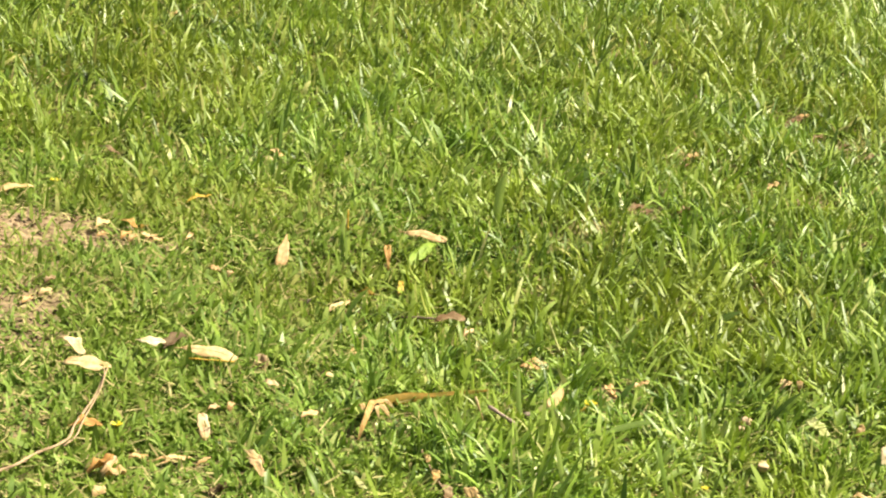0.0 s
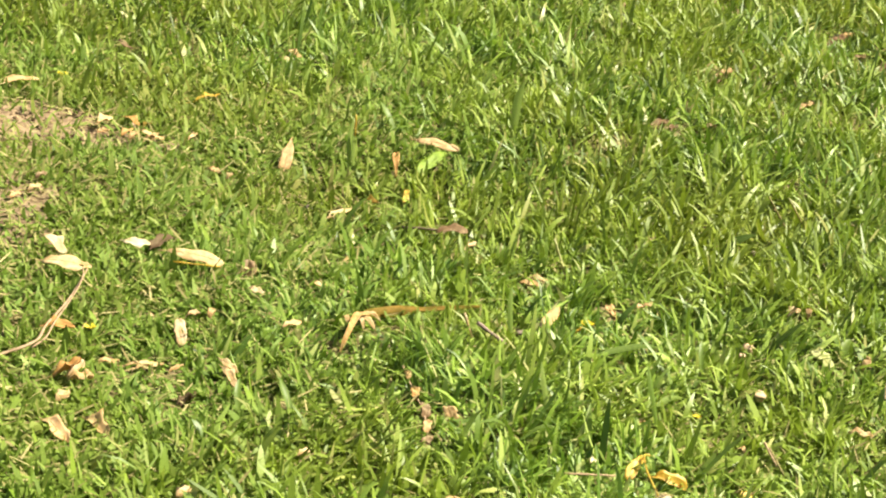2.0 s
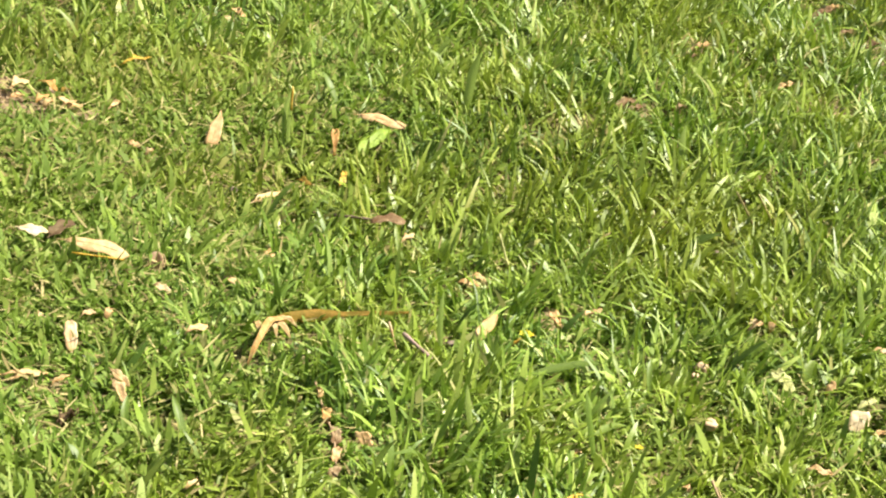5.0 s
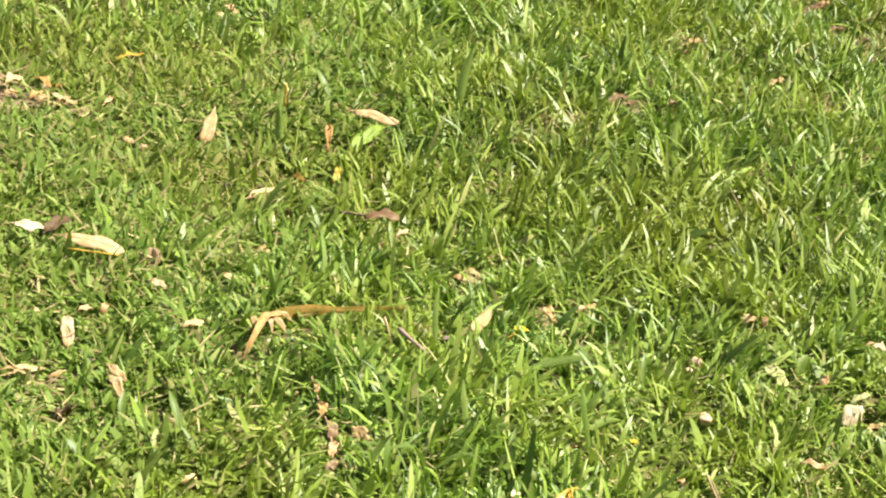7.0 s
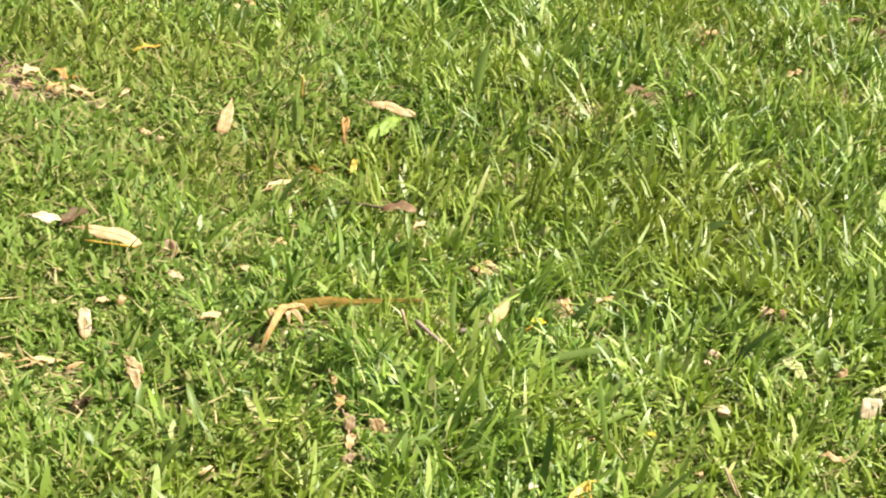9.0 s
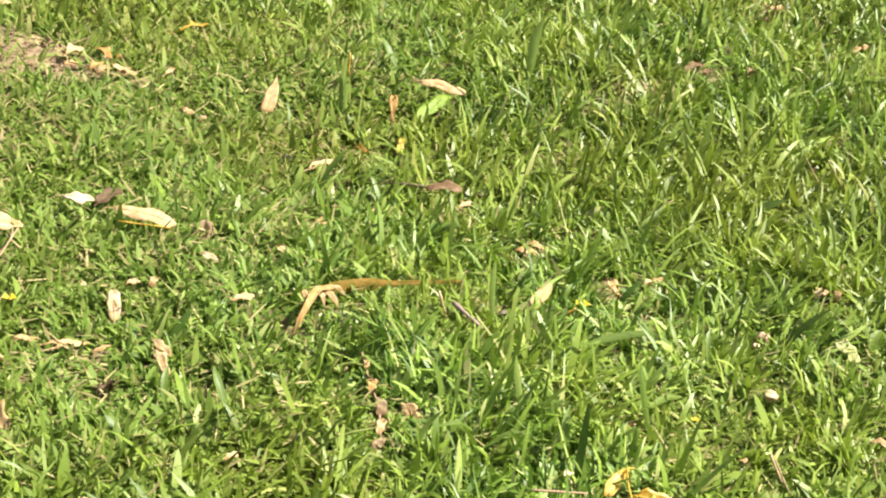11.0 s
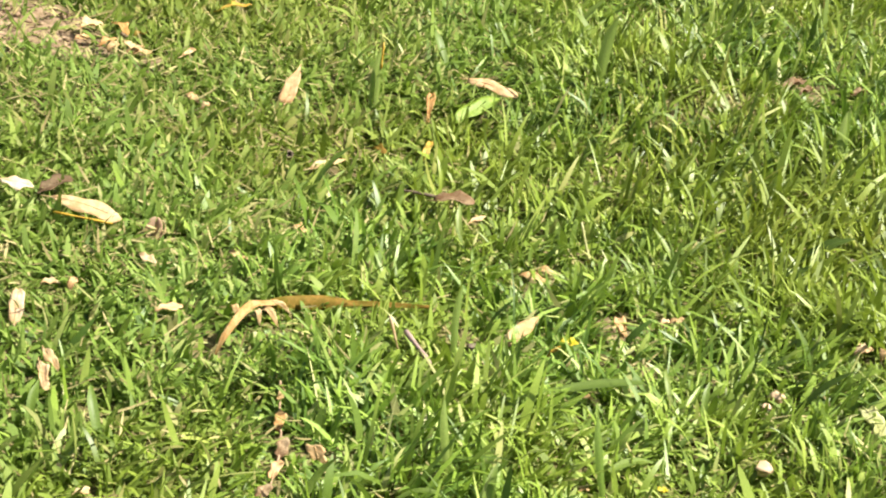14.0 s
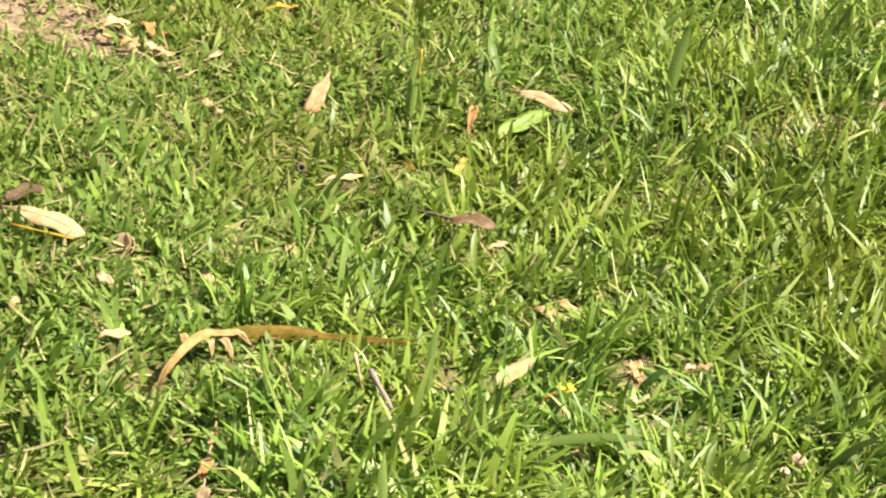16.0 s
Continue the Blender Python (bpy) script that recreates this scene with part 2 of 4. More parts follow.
def hollow(x, y):
    """Dark gaps between the tufts, 0 to 1."""
    out = np.zeros_like(x)
    for cx, cy, r in HOLLOWS:
        out = np.maximum(out, np.exp(-((x - cx) / r) ** 2 - ((y - cy) / (1.3 * r)) ** 2))
    return out


def swell(x, y):
    """Gentle dips and rises of the lawn, on a lattice 0.35 m apart."""
    z = np.zeros_like(x)
    for i, row in enumerate(SWELLS):
        for j, up in enumerate(row):
            z = z + up * np.exp(-((x + 0.6 - 0.35 * i) ** 2 + (y + 1.3 - 0.35 * j) ** 2) / 0.1352)
    return np.clip(z, -0.032, 0.015)


def lie(x, y):
    """The height of the ground."""
    near = np.exp(-((x - 0.2) ** 2 + (y - 0.5) ** 2) / 60.0)
    return swell(x, y) - 0.020 * hollow(x, y) + near * (0.004 * (patches(x, y, 0.3) - 0.5) + 0.006 * (patches(x, y, 0.16, 3) - 0.5) + bare(x, y) * (0.006 * (patches(x, y, 0.02, 9) - 0.5) + 0.014 * (patches(x, y, 0.06, 21) - 0.5)))


def ground_sheet():
    fine = np.concatenate([-np.geomspace(600, 2.2, 26), np.arange(-2.15, 3.2, 0.03), np.geomspace(3.3, 600, 26)])
    fiy = np.concatenate([-np.geomspace(600, 2.3, 26), np.arange(-2.2, 5.0, 0.03), np.geomspace(5.1, 600, 26)])
    gx, gy = np.meshgrid(fine, fiy, indexing="ij")
    nx, ny = gx.shape
    x, y = gx.ravel(), gy.ravel()
    co = np.stack([x, y, lie(x, y)], 1)
    k = (np.arange(nx - 1)[:, None] * ny + np.arange(ny - 1)[None]).ravel()
    faces = np.stack([k, k + ny, k + ny + 1, k + 1], 1)
    me = bpy.data.meshes.new("ground")
    fill(me, co, faces)
    at = me.attributes.new("bare", "FLOAT", "POINT")
    at.data.foreach_set("value", bare(x, y).astype(np.float32))
    out = np.maximum(np.maximum(-1.05 - 0.22 * (y + 1.7) - x, x - 1.15 - 0.40 * (y + 1.7)), np.maximum(-1.9 - y, y - 6.0))
    at = me.attributes.new("turf", "FLOAT", "POINT")
    at.data.foreach_set("value", 0.9 * np.clip((out + 0.14 + 0.15 * patches(x, y, 0.3, 31)) / 0.25, 0, 1).astype(np.float32))
    me.materials.append(SOIL)
    return tagged(new("ground", me), "lawn ground of brown soil and old leaf litter", "ground", kind="structure")


def fill(me, co, quads, tris=None):
    """Put points, four-cornered and three-cornered faces into a mesh."""
    tris = np.zeros((0, 3), int) if tris is None else tris
    nq, nt_ = len(quads), len(tris)
    me.vertices.add(len(co))
    me.vertices.foreach_set("co", np.ascontiguousarray(co, np.float32).ravel())
    me.loops.add(4 * nq + 3 * nt_)
    me.loops.foreach_set("vertex_index", np.concatenate([quads.ravel(), tris.ravel()]).astype(np.int32))
    me.polygons.add(nq + nt_)
    me.polygons.foreach_set("loop_start", np.concatenate([np.arange(nq) * 4, 4 * nq + np.arange(nt_) * 3]).astype(np.int32))
    me.polygons.foreach_set("use_smooth", np.ones(nq + nt_, bool))
    me.update(calc_edges=True)
    me.validate()


ground_sheet()


# ---- grass ----
def ribbons(x, y, length, width, way, lean, bend, steps, lift=-0.004, twist=0.5):
    """Blades as tapering ribbons that rise, lean towards way and bend over."""
    n = len(x)
    pos = np.stack([x, y, lie(x, y) + lift], 1)
    th = lean.copy()
    spin = rng.normal(0, twist, n)
    knots = {4: (0, 0.32, 0.62, 0.87, 1), 3: (0, 0.42, 0.84, 1)}.get(steps, np.linspace(0, 1, steps + 1))
    shape = np.interp(knots, [0, 0.3, 0.65, 0.88, 1], [0.7, 1.0, 0.88, 0.52, 0.0])
    rows = []
    for k in range(steps + 1):
        face = way + math.pi / 2 + spin * (0.4 + knots[k])
        side = np.stack([np.cos(face), np.sin(face), 0.25 * np.sin(spin * 3)], 1) * (0.5 * width * shape[k])[:, None]
        if k < steps:
            rows += [pos - side, pos + side]
        else:
            rows.append(pos.copy())
        step = np.stack([np.sin(th) * np.cos(way), np.sin(th) * np.sin(way), np.cos(th)], 1)
        part_ = knots[min(k + 1, steps)] - knots[k]
        pos = pos + step * (length * part_)[:, None]
        th = th + bend * part_
        pos[:, 2] = np.maximum(pos[:, 2], lie(pos[:, 0], pos[:, 1]) + 0.002)
    co = np.stack(rows, 1)
    per = 2 * steps + 1
    start = (np.arange(n) * per)[:, None]
    q = np.array([[2 * k, 2 * k + 1, 2 * k + 3, 2 * k + 2] for k in range(steps - 1)])
    quads = (start[:, None, :] + q[None]).reshape(-1, 4)
    tris = start + np.array([[2 * steps - 2, 2 * steps - 1, 2 * steps]])
    return co.reshape(-1, 3), quads, tris


def joined(pieces):
    off, co, qs, ts = 0, [], [], []
    for c, q, t in pieces:
        co.append(c), qs.append(q + off), ts.append(t + off)
        off += len(c)
    return np.concatenate(co), np.concatenate(qs), np.concatenate(ts)


def wedge(y0, y1, density):
    """Random places between two lines across the lawn, over the width that the eye sweeps."""
    n = int(density * (y1 - y0) * (2.9 + 0.62 * (y0 + y1) / 2 + 0.9))
    y = rng.uniform(y0, y1, n)
    u = rng.random(n)
    left, right = -1.05 - 0.22 * (y + 1.7), 1.15 + 0.40 * (y + 1.7)
    x = left + (right - left) * u
    # a thinning fringe on either side
    stray = (rng.random(n) < 0.10) & ((u < 0.14) | (u > 0.86))
    far_out = rng.exponential(0.22, n)
    return np.where(stray, np.where(u < 0.5, left - far_out, right + far_out), x), y


def lushness(x, y):
    """0 on the worn, trodden side of the lawn, 1 in the thick grass beside and beyond it."""
    return np.maximum(1 / (1 + np.exp(-(x + 0.02 - 0.10 * y) / 0.13)), 0.85 / (1 + np.exp(-(y - 0.35 - 0.25 * patches(x, y, 0.3, 33)) / 0.12)))


def height_of(x, y):
    """Taller where the lawn is lush, shorter where it is worn and mown low."""
    h = 0.62 + 0.38 * lushness(x, y)
    h = h * (1 + 0.45 * np.exp(-((x + 0.62) / 0.2) ** 2 - ((y - 0.24) / 0.22) ** 2))
    h = h * (1 - 0.3 * np.exp(-((x - 0.6) / 0.3) ** 2 - ((y + 1.2) / 0.25) ** 2))
    h = h * (1 - 0.4 * np.exp(-((x + 0.80) / 0.16) ** 2 - ((y + 0.8) / 0.35) ** 2))
    return h * (0.78 + 0.44 * patches(x, y, 0.22, 1)) * (0.76 + 0.48 * patches(x, y, 0.065, 11))


def paleness(x, y):
    """How pale the blade colour is: 0 deep green, 1 pale yellow-green; listed spots raise or lower it."""
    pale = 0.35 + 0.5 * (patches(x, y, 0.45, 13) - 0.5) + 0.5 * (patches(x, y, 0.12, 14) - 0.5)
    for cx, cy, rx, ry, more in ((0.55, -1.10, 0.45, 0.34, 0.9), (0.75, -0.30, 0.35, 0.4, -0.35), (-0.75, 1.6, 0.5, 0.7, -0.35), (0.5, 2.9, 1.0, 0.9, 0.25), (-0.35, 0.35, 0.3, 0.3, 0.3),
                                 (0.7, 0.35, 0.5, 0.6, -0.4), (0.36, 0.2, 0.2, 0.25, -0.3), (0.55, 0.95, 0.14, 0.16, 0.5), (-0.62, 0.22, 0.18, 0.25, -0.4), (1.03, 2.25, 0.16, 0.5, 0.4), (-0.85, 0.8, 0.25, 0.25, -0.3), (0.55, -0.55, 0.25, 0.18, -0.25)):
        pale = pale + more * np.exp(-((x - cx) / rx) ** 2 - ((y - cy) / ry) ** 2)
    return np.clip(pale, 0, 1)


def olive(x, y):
    """How far the blade colour is darkened and dulled, 0 to 1."""
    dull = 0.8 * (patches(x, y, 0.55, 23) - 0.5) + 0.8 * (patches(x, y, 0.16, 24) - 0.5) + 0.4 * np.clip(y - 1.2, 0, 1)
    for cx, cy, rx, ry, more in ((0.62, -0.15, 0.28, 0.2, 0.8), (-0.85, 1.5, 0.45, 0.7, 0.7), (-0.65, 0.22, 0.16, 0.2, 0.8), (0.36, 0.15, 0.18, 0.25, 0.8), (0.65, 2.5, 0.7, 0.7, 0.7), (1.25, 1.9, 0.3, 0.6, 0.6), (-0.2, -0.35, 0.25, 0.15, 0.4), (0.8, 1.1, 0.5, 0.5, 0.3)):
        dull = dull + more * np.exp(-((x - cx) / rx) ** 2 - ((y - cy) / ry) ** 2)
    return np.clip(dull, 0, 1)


CRUMPLED = ([0, 0.15, 0.4, 0.55, 0.85, 1], [0.45, 0.95, 0.7, 1.0, 0.85, 0.3])   # an uneven leaf outline
LYING = []   # what lies on the grass: ends, half width


def headroom(x, y):
    """How high a blade may stand before it hides what lies behind it on the grass."""
    top, floor = np.full(len(x), 9.0), lie(x, y)
    for a, b, half in LYING:
        span = max(abs(b[0] - a[0]), 1e-4)
        u = np.clip((x - a[0]) / (b[0] - a[0] if abs(b[0] - a[0]) > 1e-4 else 1e-4), 0, 1)
        ly, lz = a[1] + (b[1] - a[1]) * u, a[2] + (b[2] - a[2]) * u
        if span < 0.03:
            ly, lz = np.full(len(x), min(a[1], b[1])), np.full(len(x), min(a[2], b[2]))
        ahead = ly - y
        aside = np.maximum(np.maximum(min(a[0], b[0]) - 0.7 * half - x, x - max(a[0], b[0]) - 0.7 * half), 0)
        inside = (aside < 0.045) & (ahead > -half - 0.01) & (ahead < 0.34)
        top = np.where(inside, np.minimum(top, np.maximum(lz - floor, 0.004) + 0.36 * np.maximum(ahead, 0) + 0.7 * aside), top)
    return top


def sward():
    out, low = [], []
    for y0, y1, density, steps, wide in ((-1.9, 0.5, 15000, 4, 1.0), (0.5, 2.4, 10400, 4, 1.0), (2.4, 6.0, 6000, 3, 1.0)):
        x, y = wedge(y0, y1, density)
        thick = lushness(x, y)
        keep = rng.random(len(x)) > 0.97 * bare(x, y) + 0.85 * hollow(x, y) + (0.12 + 0.45 * thick) * (patches(x, y, 0.09, 4) < 0.27 + 0.13 * np.clip(y, 0, 1)) + 0.18 * thick
        x, y = x[keep], y[keep]
        n = len(x)
        h = height_of(x, y)
        lush = lushness(x, y)
        far = 1 + 0.14 * np.clip(y - 0.2, 0, 2.6)
        length = np.clip(rng.lognormal(math.log(0.050), 0.42, n), 0.018, 0.115) * h * far * (0.96 + 0.24 * lush)
        width = np.clip(rng.lognormal(-0.10, 0.42, n), 0.4, 2.0) * (0.0069 - 0.0006 * lush) * wide * (0.4 + 0.6 * far)
        way = 12 * patches(x, y, 0.12, 6) + 5 * patches(x, y, 0.035, 16) + rng.normal(0, 1.0, n)
        lean = np.abs(rng.normal(0.85, 0.48, n)) * (1.18 - (0.30 + 0.16 * np.clip(y + 0.6, 0, 1)) * lush)
        bend = rng.normal(0.75, 0.55, n)
        room = np.where(rng.random(n) < 0.012, 9.0, headroom(x, y))
        length = np.minimum(length, room * 1.25 + 0.004)
        short = length < 0.046
        matt = rng.random(n) > lush
        for some, parts, heap in ((short & matt, 3, low), (short & ~matt, 3, out), (~short & matt, steps, low), (~short & ~matt, steps, out)):
            heap.append(ribbons(x[some], y[some], length[some], width[some], way[some], lean[some], bend[some], parts))
    # short young blades that fill the worn side
    x, y = (np.concatenate(c) for c in zip(wedge(-1.9, -0.5, 9500), wedge(-0.5, 1.2, 6500)))
    worn = np.maximum(1 - lushness(x, y), 0.9 * np.exp(-((x - 0.5) / 0.35) ** 2 - ((y + 1.2) / 0.3) ** 2))
    keep = rng.random(len(x)) < (0.25 + 0.75 * worn) * (1 - 0.97 * bare(x, y)) * (1 - hollow(x, y))
    x, y = x[keep], y[keep]
    n = len(x)
    low.append(ribbons(x, y, np.minimum(rng.uniform(0.022, 0.052, n), headroom(x, y) * 1.25 + 0.004), rng.uniform(0.0046, 0.0084, n), rng.uniform(0, 6.28, n),
                       np.abs(rng.normal(0.95, 0.35, n)), rng.normal(0.5, 0.4, n), 3))
    # lawn further round, thinner
    n = 200000
    away = 8.5 * rng.random(n) ** 0.75
    turn = rng.uniform(0, 2 * math.pi, n)
    x, y = 0.3 + away * np.cos(turn), 0.5 + away * np.sin(turn)
    fray = 0.22 * rng.normal(0, 1, n)
    seen = (y > -1.9 + fray) & (y < 6.0) & (x > -1.05 + fray - 0.22 * (y + 1.7)) & (x < 1.15 + fray + 0.40 * (y + 1.7))
    x, y = x[~seen], y[~seen]
    n = len(x)
    out.append(ribbons(x, y, rng.uniform(0.04, 0.09, n), rng.uniform(0.007, 0.017, n), rng.uniform(0, 6.28, n),
                       np.abs(rng.normal(0.6, 0.3, n)), rng.normal(0.5, 0.3, n), 2))
    for name, heap, material, label in (("lawn_grass", out, GREEN, "bright green mown lawn grass with curved glossy blades"),
                                        ("short_grass", low, SHORT, "short dull green worn lawn grass lying flat")):
        me = bpy.data.meshes.new(name)
        co, quads, tris = joined(heap)
        fill(me, co, quads, tris)
        for kind, value in (("paleness", paleness), ("olive", olive)):
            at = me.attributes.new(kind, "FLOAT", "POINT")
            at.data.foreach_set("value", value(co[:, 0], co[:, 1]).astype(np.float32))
        me.materials.append(material)
        tagged(new(name, me), label, "grass", kind="stuff")


def thatch():
    out = []
    for y0, y1, density in ((-1.9, 0.6, 1700), (0.6, 4.5, 1000)):
        x, y = wedge(y0, y1, density)
        worn = np.clip(1.1 - 1.1 / (1 + np.exp(-(x - 0.0 - 0.15 * y) / 0.2)), 0.28, 1) * (0.4 + 1.2 * patches(x, y, 0.12, 8)) + 0.5 * np.exp(-((x - 0.55) / 0.3) ** 2 - ((y + 1.15) / 0.25) ** 2) + 0.9 * np.exp(-((x - 0.285) / 0.07) ** 2 - ((y - 0.03) / 0.10) ** 2) + 0.6 * np.exp(-((x - 0.65) / 0.45) ** 2 - ((y - 2.5) / 0.45) ** 2) + 0.8 * bare(x, y) + 0.7 * np.exp(-((x + 0.62) / 0.14) ** 2 - ((y + 1.3) / 0.25) ** 2)
        keep = rng.random(len(x)) < worn * np.clip(1 + 1.6 * (y + 0.85), 0.65, 1)
        x, y = x[keep], y[keep]
        n = len(x)
        out.append(ribbons(x, y, rng.uniform(0.015, 0.055, n), rng.uniform(0.0016, 0.0046, n), rng.uniform(0, 6.28, n),
                           rng.uniform(1.0, 1.65, n), rng.normal(0, 0.3, n), 3, lift=0.012))
    # dry blades that stand among the green ones beyond
    x, y = wedge(0.1, 4.5, 900)
    keep = rng.random(len(x)) < lushness(x, y) * (0.15 + 1.1 * olive(x, y)) * patches(x, y, 0.10, 27)
    x, y = x[keep], y[keep]
    n = len(x)
    out.append(ribbons(x, y, rng.uniform(0.03, 0.075, n), rng.uniform(0.003, 0.0065, n), rng.uniform(0, 6.28, n),
                       np.abs(rng.normal(0.8, 0.4, n)), rng.normal(0.6, 0.4, n), 3))
    me = bpy.data.meshes.new("dry_grass")
    fill(me, *joined(out))
    me.materials.append(STRAW)
    return tagged(new("dry_grass", me), "dry straw-coloured grass bits lying among the green blades", "grass", kind="stuff")


def crumbs():
    """Small clods on the bare soil."""
    n = 2600
    x, y = rng.uniform(-1.1, -0.45, n), rng.uniform(-0.85, 0.12, n)
    keep = rng.random(n) < bare(x, y)
    x, y = x[keep], y[keep]
    n = len(x)
    r = np.clip(rng.lognormal(math.log(0.0034), 0.55, n), 0.0015, 0.012)
    oct_ = np.array([[1, 0, 0], [0, 1, 0], [-1, 0, 0], [0, -1, 0], [0, 0, 1], [0, 0, -0.6]], float)
    co = oct_[None] * r[:, None, None] * rng.uniform(0.6, 1.3, (n, 6, 1))
    co[:, :, 2] *= 0.7
    co += np.stack([x, y, lie(x, y) + 0.3 * r], 1)[:, None]
    t = np.array([[0, 1, 4], [1, 2, 4], [2, 3, 4], [3, 0, 4], [1, 0, 5], [2, 1, 5], [3, 2, 5], [0, 3, 5]])
    tris = (np.arange(n)[:, None, None] * 6 + t[None]).reshape(-1, 3)
    me = bpy.data.meshes.new("soil_crumbs")
    fill(me, co.reshape(-1, 3), np.zeros((0, 4), int), tris)
    me.materials.append(SOIL)
    at = me.attributes.new("bare", "FLOAT", "POINT")
    at.data.foreach_set("value", np.ones(6 * n, np.float32))
    return tagged(new("soil_crumbs", me), "small crumbs of pinkish dry soil on a bare patch", "soil", kind="stuff")


# ---- things on the lawn ----
def part(name, bm, material, parent=None, label=""):
    me = bpy.data.meshes.new(name)
    bm.normal_update()
    bm.to_mesh(me)
    bm.free()
    me.materials.append(material)
    for f in me.polygons:
        f.use_smooth = True
    ob = new(name, me)
    if parent:
        ob.parent = parent
    return tagged(ob, label) if label else ob


def spine(a, b, steps, arch, sway, rnd):
    """Points from a to b that rise in an arch and sway sideways."""
    a, b = Vector(a), Vector(b)
    side = Vector((-(b - a).y, (b - a).x, 0)).normalized()
    return [a.lerp(b, k / steps) + Vector((0, 0, arch * math.sin(math.pi * k / steps))) + side * sway * math.sin(math.pi * k / steps) for k in range(steps + 1)], side


def sheet_mesh(points, side, half, cup, ripple, rnd, blunt=0.0, thick=0.0007, roll=0.0, across=6, outline=None):
    """A leaf's blade along a spine: pointed at both ends, cupped, uneven, with thickness."""
    bm = bmesh.new()
    n = len(points) - 1
    ph = rnd.uniform(0, 6)
    layers = []
    for z in (0.0, -thick):
        rows = []
        for k, p in enumerate(points):
            u = k / n
            w = half * max(blunt * (1 if 0 < k < n else 0.55), math.sin(math.pi * min(1, 0.04 + 0.94 * u)) ** 0.75)
            if outline:
                w = half * float(np.interp(u, outline[0], outline[1]))
            calm = 0.35 if outline else 1.0
            w *= 1 + calm * (0.13 * math.sin(9 * u + ph) + 0.07 * math.sin(23 * u + 2 * ph))
            row = []
            for j in range(across + 1):
                v = 2 * j / across - 1
                v *= 1 + calm * (0.28 * math.sin(ph + 2.2) + 0.16 * math.sin(14 * u + 3 * ph)) * (1 if v > 0 else -1) * abs(v)
                turn = roll * (u - 0.5)
                off = side * (v * w * math.cos(turn)) + Vector((0, 0, v * w * math.sin(turn)))
                off.z += cup * abs(v) ** 1.6 * w + ripple * math.sin(11 * u + 3.1 * v + ph) * (0.3 + abs(v))
                row.append(bm.verts.new(p + off + Vector((0, 0, z))))
            rows.append(row)
        layers.append(rows)
    for f, rows in enumerate(layers):
        for k in range(n):
            for j in range(across):
                q = [rows[k][j], rows[k + 1][j], rows[k + 1][j + 1], rows[k][j + 1]]
                bm.faces.new(q if f else q[::-1])
    top, low = layers
    rim = [(k, 0) for k in range(n)] + [(n, j) for j in range(across)] + [(k, across) for k in range(n, 0, -1)] + [(0, j) for j in range(across, 0, -1)]
    for (k, j), (k2, j2) in zip(rim, rim[1:] + rim[:1]):
        bm.faces.new([top[k][j], low[k][j], low[k2][j2], top[k2][j2]])
    bmesh.ops.recalc_face_normals(bm, faces=bm.faces)
    return bm


def tube_mesh(points, r0, r1, sides=7, lump=0.0, rnd=None):
    bm = bmesh.new()
    rings = []
    for k, p in enumerate(points):
        d = (points[min(k + 1, len(points) - 1)] - points[max(k - 1, 0)]).normalized()
        s = d.cross(Vector((0, 0, 1)))
        s = s.normalized() if s.length > 1e-4 else Vector((1, 0, 0))
        t = s.cross(d)
        r = r0 + (r1 - r0) * k / (len(points) - 1)
        r *= 1 + (rnd.uniform(-lump, lump) if rnd else 0)
        rings.append([bm.verts.new(p + s * r * math.cos(2 * math.pi * i / sides) + t * r * math.sin(2 * math.pi * i / sides)) for i in range(sides)])
    for a, b in zip(rings, rings[1:]):
        for i in range(sides):
            bm.faces.new([a[i], a[(i + 1) % sides], b[(i + 1) % sides], b[i]])
    bm.faces.new(rings[0][::-1])
    bm.faces.new(rings[-1])
    bmesh.ops.recalc_face_normals(bm, faces=bm.faces)
    return bm


def moved(points, base):
    return [p - base for p in points]


def dead_leaf(a, b, wide, material, label, arch=0.003, cup=0.22, sway=0.0, roll=0.0, ripple=0.0012, stalk=0.0, name="dead_leaf", category="leaf", blunt=0.0, group="fallen dead leaves", tilt=0.55, wild=1.0, outline=None, face=None):
    """A fallen leaf from its foot a to its tip b, wide metres across."""
    rnd = random.Random(int(1e5 * (a[0] * 3.1 + a[1] * 7.7 + b[0])))
    far = (Vector(b) - Vector(a)).length
    pts, side = spine(a, b, 12, arch, sway + wild * rnd.uniform(-0.10, 0.10) * far, rnd)
    pts = [p + Vector((0, 0, wild * 0.045 * far * math.sin(2 * math.pi * k / 12 + rnd.uniform(-0.3, 0.3)))) for k, p in enumerate(pts)]
    roll = roll + wild * rnd.uniform(-0.5, 0.5)
    base = Vector(a)
    pts = moved(pts, base)
    if abs(b[2] - a[2]) < 0.004:
        side = Vector((side.x, side.y, tilt * side.y)).normalized()
    side = Vector(face).normalized() if face else side
    leaf = part(name, sheet_mesh(pts, side, wide / 2, cup, ripple, rnd, blunt, roll=roll, outline=outline), material)
    leaf.location = base
    LYING.append((a, b, wide / 2))
    part("midrib", tube_mesh([p + Vector((0, 0, 0.0001)) for p in pts[:-1]], 0.0008, 0.0004, 6), material, leaf)
    stalk = stalk or (0.16 * far if far > 0.045 else 0)
    if stalk:
        way = (pts[0] - pts[1]).normalized()
        way.z = -0.15
        part("stalk", tube_mesh([pts[0] + way * stalk * k / 4 + side * 0.1 * stalk * (k / 4) ** 2 for k in range(5)], 0.0011, 0.0008, 6), material, leaf)
    return tagged(leaf, label, category, group=group)


